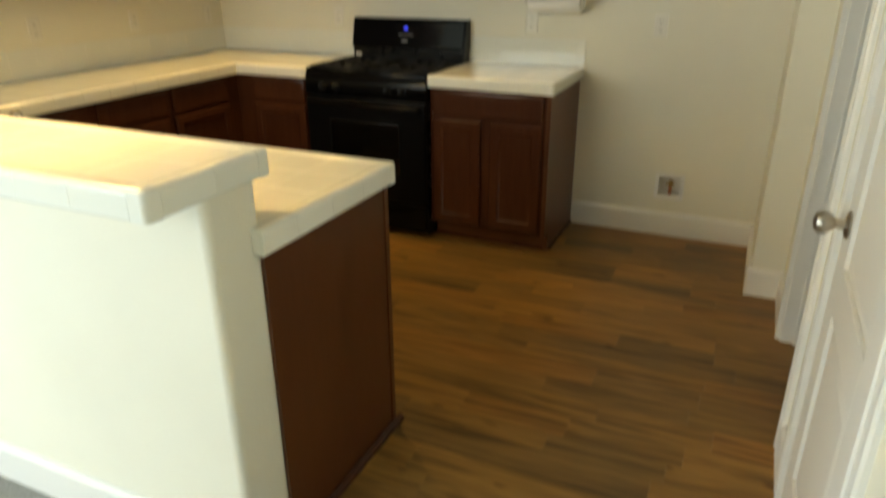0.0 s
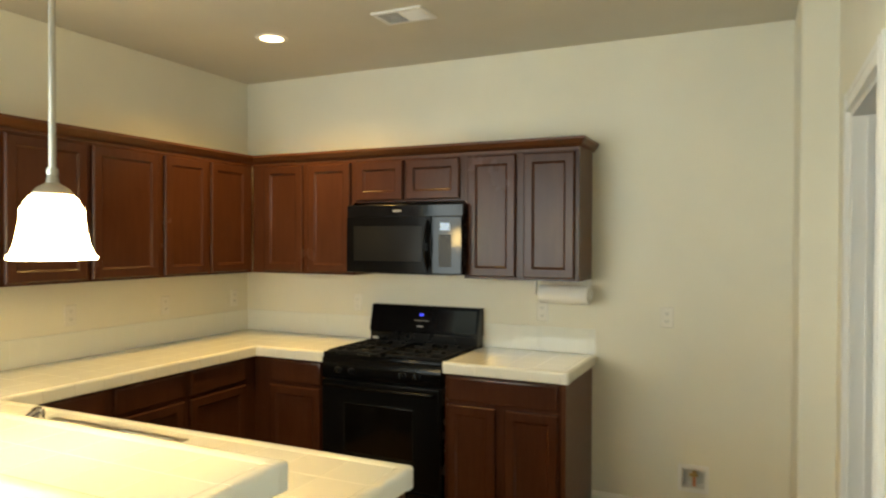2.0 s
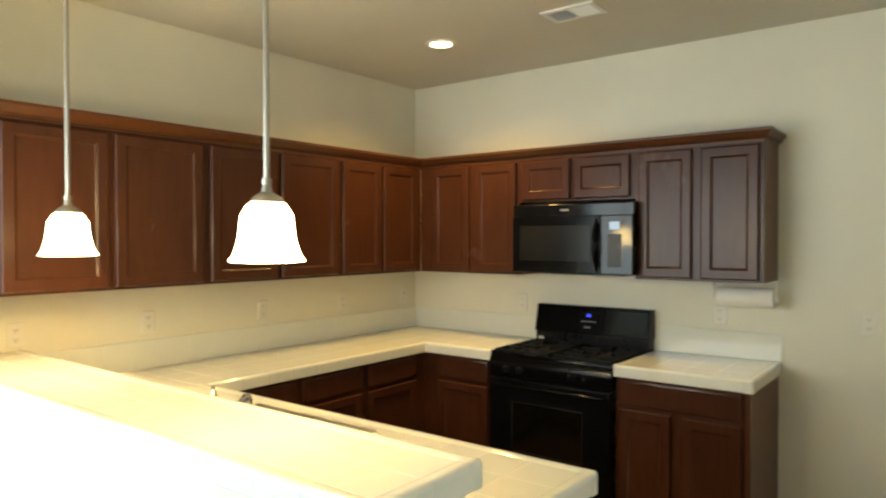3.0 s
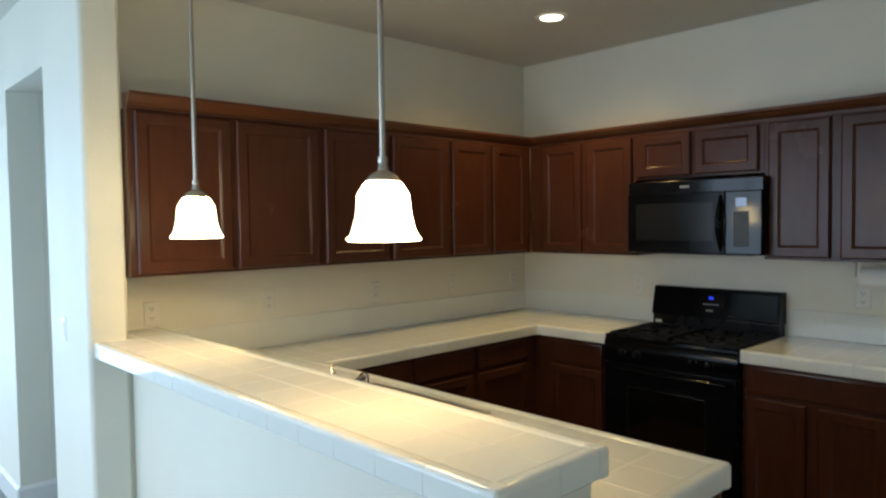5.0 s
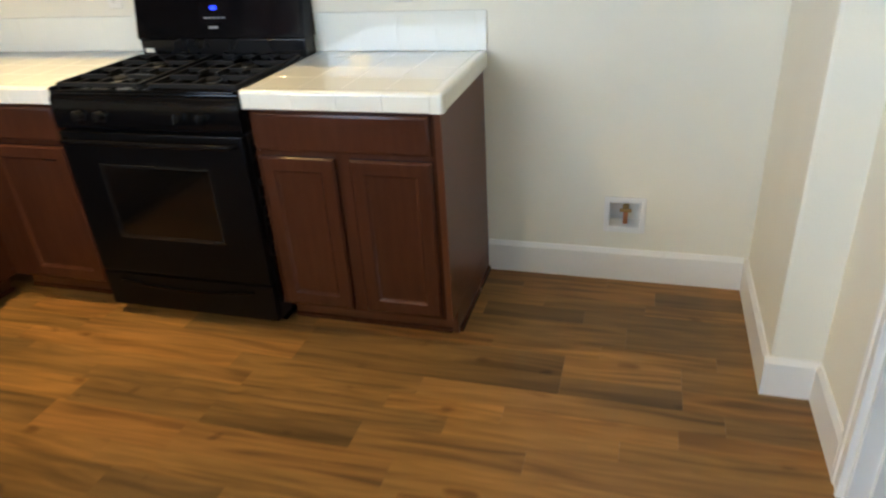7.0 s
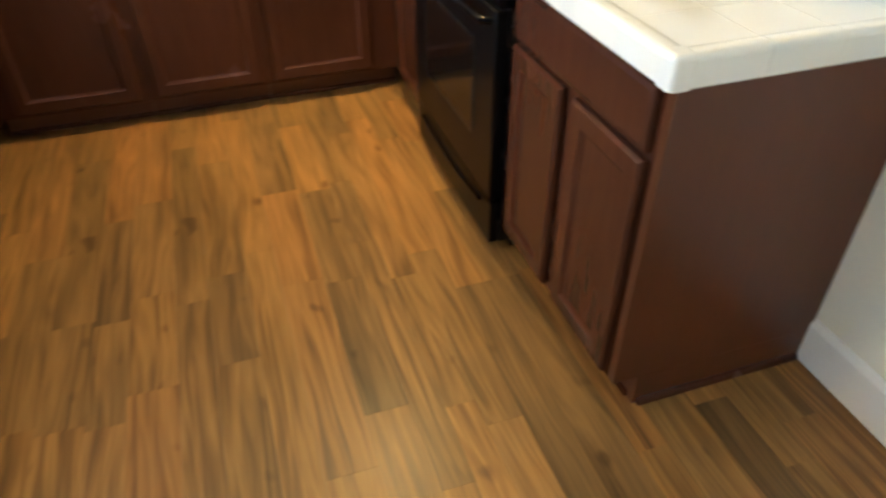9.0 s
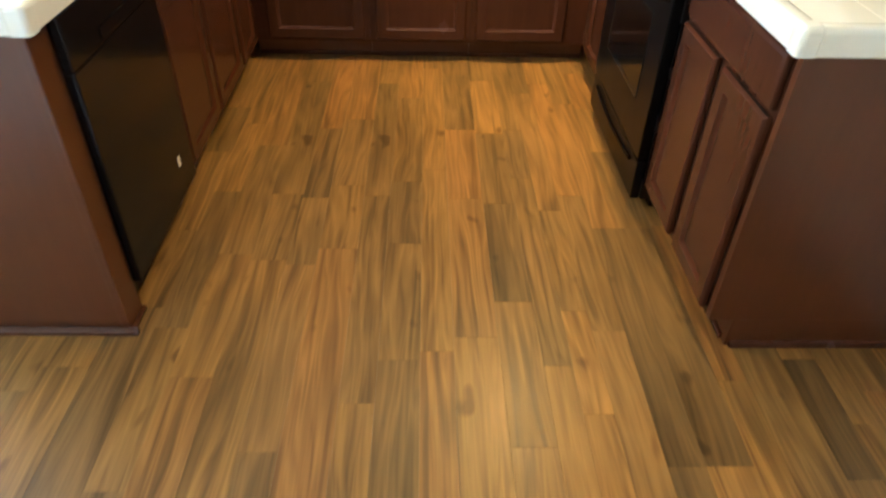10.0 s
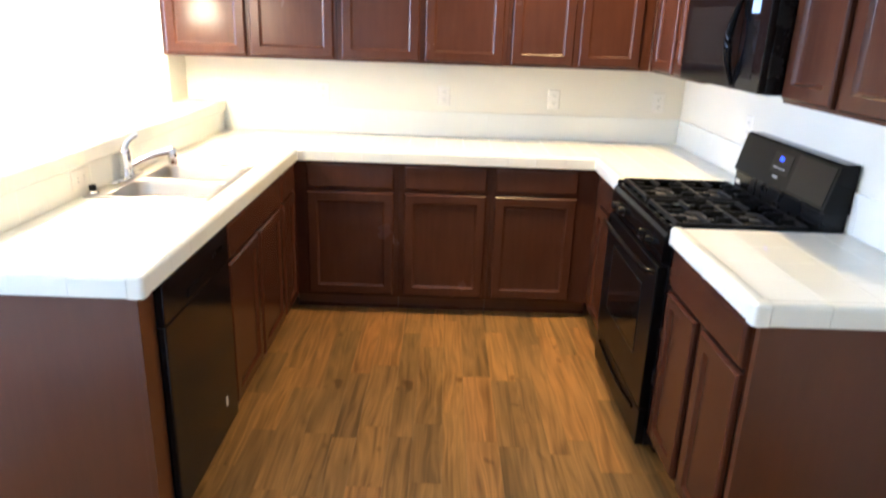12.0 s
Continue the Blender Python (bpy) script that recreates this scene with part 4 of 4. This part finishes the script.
for x0, x1 in ((KX0, KXM0), (KXM1, KX1)):
    part("bowl", bowl(x0, x1, KY0, KY1, 0.17), STEEL, sink)
    part("drain", capped(lathe([(0.0, 0.003), (0.030, 0.003), (0.042, 0.001), (0.042, 0.0)], ((x0 + x1) / 2, -2.46, CT + 0.0045 - 0.169), 24)), CHROME, sink)
FZ = CT + 0.0055
fa = thing("faucet", (1.410, -2.682, FZ), "chrome single-lever kitchen faucet behind the sink", "faucet")
part("base_plate", box(1.310, 1.486, -2.706, -2.655, FZ, FZ + 0.010, 0.004), CHROME, fa)
part("body", lathe([(0.030, 0.010), (0.027, 0.020), (0.0255, 0.060), (0.026, 0.095), (0.024, 0.112), (0.017, 0.122), (0.0, 0.125)], (1.410, -2.682, FZ), 28), CHROME, fa)
part("spout", tube([(1.405, -2.665, FZ + 0.050), (1.395, -2.630, FZ + 0.072), (1.380, -2.585, FZ + 0.092), (1.362, -2.540, FZ + 0.102), (1.352, -2.520, FZ + 0.104)], [0.013, 0.0115, 0.0115, 0.013, 0.015]), CHROME, fa)
part("spout_head", lathe([(0.0, 0.048), (0.015, 0.050), (0.0185, 0.060), (0.0195, 0.100), (0.017, 0.114), (0.008, 0.120), (0.0, 0.121)], (1.349, -2.515, FZ), 24), CHROME, fa)
part("lever", tube([(1.410, -2.682, FZ + 0.118), (1.400, -2.676, FZ + 0.138), (1.380, -2.664, FZ + 0.156), (1.356, -2.650, FZ + 0.168)], [0.015, 0.011, 0.008, 0.0065]), CHROME, fa)
hc = thing("sink_hole_cover", (1.510, -2.688, FZ), "round chrome cover over a spare sink hole", "sink cover")
part("cover_disc", capped(lathe([(0.022, 0.0), (0.022, 0.004), (0.015, 0.010), (0.0, 0.011)], (1.510, -2.688, FZ), 24)), CHROME, hc)
sp = thing("sink_sprayer", (1.678, -2.688, FZ), "black side sprayer in its collar at the sink corner", "sprayer")
part("collar", lathe([(0.022, 0.0), (0.022, 0.005), (0.016, 0.012), (0.0, 0.012)], (1.678, -2.688, FZ), 20), CHROME, sp)
part("spray_head", lathe([(0.012, 0.012), (0.014, 0.024), (0.012, 0.034), (0.0, 0.036)], (1.678, -2.688, FZ), 20), BLACK_SATIN, sp, "black plastic spray head")

# ---- pendant lamps over the bar ----
def pendant(x, y):
    p = thing("pendant_lamp", (x, y, H), "lit bell-shaped frosted glass pendant lamp on a nickel rod", "pendant lamp", "pendants over the bar")
    z = 1.523
    prof = [(0.0940, 0.000), (0.0985, 0.002), (0.0995, 0.006), (0.0960, 0.010), (0.0915, 0.013), (0.0860, 0.025), (0.0800, 0.044), (0.0750, 0.066), (0.0712, 0.092), (0.0700, 0.116), (0.0690, 0.119), (0.0630, 0.127), (0.0580, 0.136), (0.0530, 0.144), (0.0450, 0.150), (0.0340, 0.155)]
    prof = [(r * 0.945, h) for r, h in prof]
    inner = [(r - 0.004, h + 0.001) for r, h in reversed(prof)]
    part("shade", lathe(prof + inner, (x, y, z), 48, 0.006, 8), SHADE, p, "lit frosted glass bell shade")
    part("cap", lathe([(0.041, 0.149), (0.042, 0.155), (0.035, 0.165), (0.023, 0.173), (0.014, 0.178), (0.012, 0.190), (0.009, 0.200), (0.0, 0.200)], (x, y, z), 28), NICKEL, p, "brushed nickel cap")
    part("rod", tube([(x, y, z + 0.198), (x, y, H - 0.03)], 0.0075, 12), NICKEL, p)
    part("joint", lathe([(0.0, 0.196), (0.0115, 0.197), (0.0125, 0.205), (0.0115, 0.213), (0.0, 0.214)], (x, y, z), 20), NICKEL, p)
    part("canopy", lathe([(0.012, -0.032), (0.03, -0.028), (0.058, -0.014), (0.064, -0.002), (0.0, -0.001)], (x, y, H), 32), NICKEL, p)
    d = bpy.data.lights.new("pendant_bulb", "POINT")
    d.energy, d.color, d.shadow_soft_size = PENDANT_WATTS, WARM, 0.03
    o = new("pendant_bulb", d)
    o.location = (x, y, z + 0.055)
    return p


pendant(1.904, -2.855)
pendant(0.790, -2.855)

# ---- recessed can light, vent ----
can = thing("recessed_light", (0.905, -0.845, H), "lit round recessed ceiling light with white trim", "ceiling light")
part("trim_ring", lathe([(0.062, -0.002), (0.064, -0.006), (0.086, -0.005), (0.090, -0.0005)], (0.905, -0.845, H), 40), TRIM, can)
part("lens", capped(lathe([(0.0, -0.0035), (0.063, -0.0035), (0.063, -0.001), (0.0, -0.001)], (0.905, -0.845, H), 40)), LENS, can, "glowing lens")
cd = bpy.data.lights.new("can_bulb", "SPOT")
cd.energy, cd.color, cd.spot_size, cd.spot_blend, cd.shadow_soft_size = CAN_WATTS, WARM, radians(150), 1.0, 0.09
co = new("can_bulb", cd)
co.matrix_world = look((0.905, -0.845, H - 0.02), (0.905, -0.845, 0))

vent = thing("ceiling_vent", (1.765, -0.888, H), "white stamped-metal ceiling air vent", "vent")
part("backing", box(1.650, 1.885, -0.960, -0.817, H - 0.003, H - 0.001), SLOT, vent)
part("frame", joined(box(1.627, 1.908, -0.981, -0.958, H - 0.012, H - 0.0005, 0.002), box(1.627, 1.908, -0.818, -0.795, H - 0.012, H - 0.0005, 0.002),
                     box(1.627, 1.650, -0.958, -0.818, H - 0.012, H - 0.0005, 0.002), box(1.885, 1.908, -0.958, -0.818, H - 0.012, H - 0.0005, 0.002),
                     box(1.763, 1.771, -0.958, -0.818, H - 0.011, H - 0.0035)), TRIM, vent)
for i in range(7):
    y = -0.950 + i * 0.0207
    for x0, x1, a in ((1.651, 1.762, 40), (1.772, 1.884, -40)):
        b = box(x0, x1, -0.007, 0.007, -0.0006, 0.0006)
        b.transform(pose(0, y, H - 0.008, a, 0, 0))
        part("slat", b, TRIM, vent)

# ---- outlets and switches ----
def outlet(u, z, facing, plane, label, kind="outlet"):
    o = thing("wall_" + kind, {"E": (plane, u, z), "S": (u, plane, z)}[facing], label, kind, "wall outlets")
    m = {"E": FACE_E(plane, u, z - 0.057), "S": FACE_S(u, plane, z - 0.057)}[facing]
    b = panel(0.072, 0.114, [(0, 0.0), (0.004, -0.004), (0.01, -0.005)], 0.0)
    b.transform(m)
    part("cover_plate", b, PLASTIC, o)
    if kind == "outlet":
        for dz in (0.035, 0.079):
            f = box(-0.016, 0.016, -0.0065, -0.0052, dz - 0.013, dz + 0.013, 0.0004)
            f.transform(m)
            part("receptacle", f, PLASTIC, o)
            s = joined(box(-0.008, -0.006, -0.0072, -0.0066, dz - 0.003, dz + 0.007), box(0.006, 0.008, -0.0072, -0.0066, dz - 0.003, dz + 0.007), box(-0.002, 0.002, -0.0072, -0.0066, dz - 0.010, dz - 0.006))
            s.transform(m)
            part("slots", s, SLOT, o)
    else:
        f = box(-0.016, 0.016, -0.0085, -0.0052, 0.024, 0.090, 0.001)
        f.transform(m)
        part("rocker", f, PLASTIC, o)
    return o


for y in (-2.74, -2.126, -1.412, -0.763, -0.142):
    outlet(y, 1.158, "E", 0.0, "white duplex outlet above the tile backsplash")
for x in (0.944, 2.224):
    outlet(x, 1.153, "S", 0.0, "white duplex outlet above the tile backsplash")
outlet(2.930, 1.153, "S", 0.0, "white duplex outlet in the refrigerator space")
outlet(-0.08, 1.12, "S", WLF, "white rocker light switch on the living room wall", "switch")

so = thing("wall_outlet", (1.70, -2.719, 0.985), "white duplex outlet set sideways in the sink backsplash", "outlet", "wall outlets")
part("cover_plate", box(1.643, 1.757, -2.719, -2.7145, 0.949, 1.021, 0.002), PLASTIC, so)
for x in (1.678, 1.722):
    part("receptacle", box(x - 0.013, x + 0.013, -2.7144, -2.7132, 0.969, 1.001, 0.0005), PLASTIC, so)
    part("slots", joined(box(x - 0.004, x + 0.004, -2.7131, -2.7126, 0.977, 0.979), box(x - 0.004, x + 0.004, -2.7131, -2.7126, 0.991, 0.993)), SLOT, so)

# water supply box in the refrigerator space
vb = thing("water_supply_box", (3.072, 0, 0.285), "white recessed supply box with copper pipe and brass valve", "supply box")
part("frame", joined(box(2.994, BOX0, -0.006, -0.0005, 0.212, 0.362, 0.002), box(BOX1, 3.152, -0.006, -0.0005, 0.212, 0.362, 0.002),
                     box(BOX0, BOX1, -0.006, -0.0005, BOXZ1, 0.362, 0.002), box(BOX0, BOX1, -0.006, -0.0005, 0.212, BOXZ0, 0.002)), TRIM, vb)
part("recess", joined(box(BOX0 + 0.0005, BOX0 + 0.003, -0.004, 0.075, BOXZ0 + 0.0005, BOXZ1 - 0.0005), box(BOX1 - 0.003, BOX1 - 0.0005, -0.004, 0.075, BOXZ0 + 0.0005, BOXZ1 - 0.0005),
                      box(BOX0 + 0.003, BOX1 - 0.003, -0.004, 0.075, BOXZ0 + 0.0005, BOXZ0 + 0.003), box(BOX0 + 0.003, BOX1 - 0.003, -0.004, 0.075, BOXZ1 - 0.003, BOXZ1 - 0.0005),
                      box(BOX0 + 0.003, BOX1 - 0.003, 0.0725, 0.075, BOXZ0 + 0.003, BOXZ1 - 0.003)), TRIM, vb)
part("copper_pipe", tube([(3.075, 0.030, BOXZ0 + 0.0035), (3.075, 0.030, 0.296)], 0.0095), COPPER, vb, "copper supply pipe")
part("valve_body", joined(tube([(3.075, 0.030, 0.290), (3.075, 0.030, 0.318)], 0.0125), tube([(3.075, 0.030, 0.305), (3.075, 0.004, 0.305)], 0.007)), BRASS, vb, "brass stop valve")
part("valve_handle", box(3.052, 3.098, -0.002, 0.006, 0.298, 0.312, 0.003), BRASS, vb)

# paper towel under the wall cabinet
pt = thing("paper_towel_holder", (2.39, -0.13, 1.354), "white paper towel roll on a holder under the wall cabinet", "paper towel")
roll = lathe([(0.018, 0.0), (0.050, 0.0), (0.052, 0.003), (0.052, 0.277), (0.050, 0.28), (0.018, 0.28)], (0, 0, 0), 36)
roll.transform(pose(2.250, -0.13, 1.268, 0, 90, 0))
part("towel_roll", roll, PAPER, pt, "white paper roll")
br = lathe([(0.0, 0.0), (0.030, 0.0), (0.030, 0.010), (0.0, 0.010)], (0, 0, 0), 24)
br.transform(pose(2.5335, -0.13, 1.268, 0, 90, 0))
part("bracket", joined(br, box(2.5325, 2.5385, -0.146, -0.114, 1.268, 1.360, 0.002), box(2.50, 2.5385, -0.146, -0.114, 1.3475, 1.3535, 0.001)), PLASTIC, pt)
part("bracket", box(2.218, 2.226, -0.145, -0.115, 1.260, 1.3535, 0.002), PLASTIC, pt)
part("rod", tube([(2.228, -0.13, 1.268), (2.545, -0.13, 1.268)], 0.009), PLASTIC, pt)

# ---- floor planks ----
def plank_mesh(length, width):
    e = 0.0003
    xs, ys = length / 2, width / 2
    v = [(-xs, -ys, -0.0008), (xs, -ys, -0.0008), (xs, ys, -0.0008), (-xs, ys, -0.0008),
         (-xs + e, -ys + e, 0), (xs - e, -ys + e, 0), (xs - e, ys - e, 0), (-xs + e, ys - e, 0)]
    f = [(4, 5, 6, 7), (0, 1, 5, 4), (1, 2, 6, 5), (2, 3, 7, 6), (3, 0, 4, 7)]
    me = bpy.data.meshes.new("plank")
    me.from_pydata(v, [], f)
    me.materials.append(PLANK)
    return me


PL = random.Random(41)
WIDTHS = (0.128, 0.094, 0.116, 0.080)
y, row = -0.002, 0
while y > -2.90:
    w = WIDTHS[(row * 7 + PL.randrange(3)) % 4]
    w = min(w, y + 2.904)
    x = 0.42 - PL.uniform(0.0, 0.8)
    while x < 4.75:
        ln = PL.choice((0.38, 0.52, 0.70, 0.95))
        a, b = max(x, 0.42), min(x + ln, 4.75)
        x += ln
        if b - a < 0.03:
            continue
        inside = not (a > 3.55 and y > -0.66 and b > 3.55)
        hidden = (b < 1.0 and y - w / 2 > -0.45) or (b < 2.40 and (y - w / 2 < -2.33 or y - w / 2 > -0.42)) or b < 0.50
        if inside and not hidden:
            piece("plank", plank_mesh(b - a, w), ((a + b) / 2, y - w / 2, 0), floor)
    y -= w
    row += 1
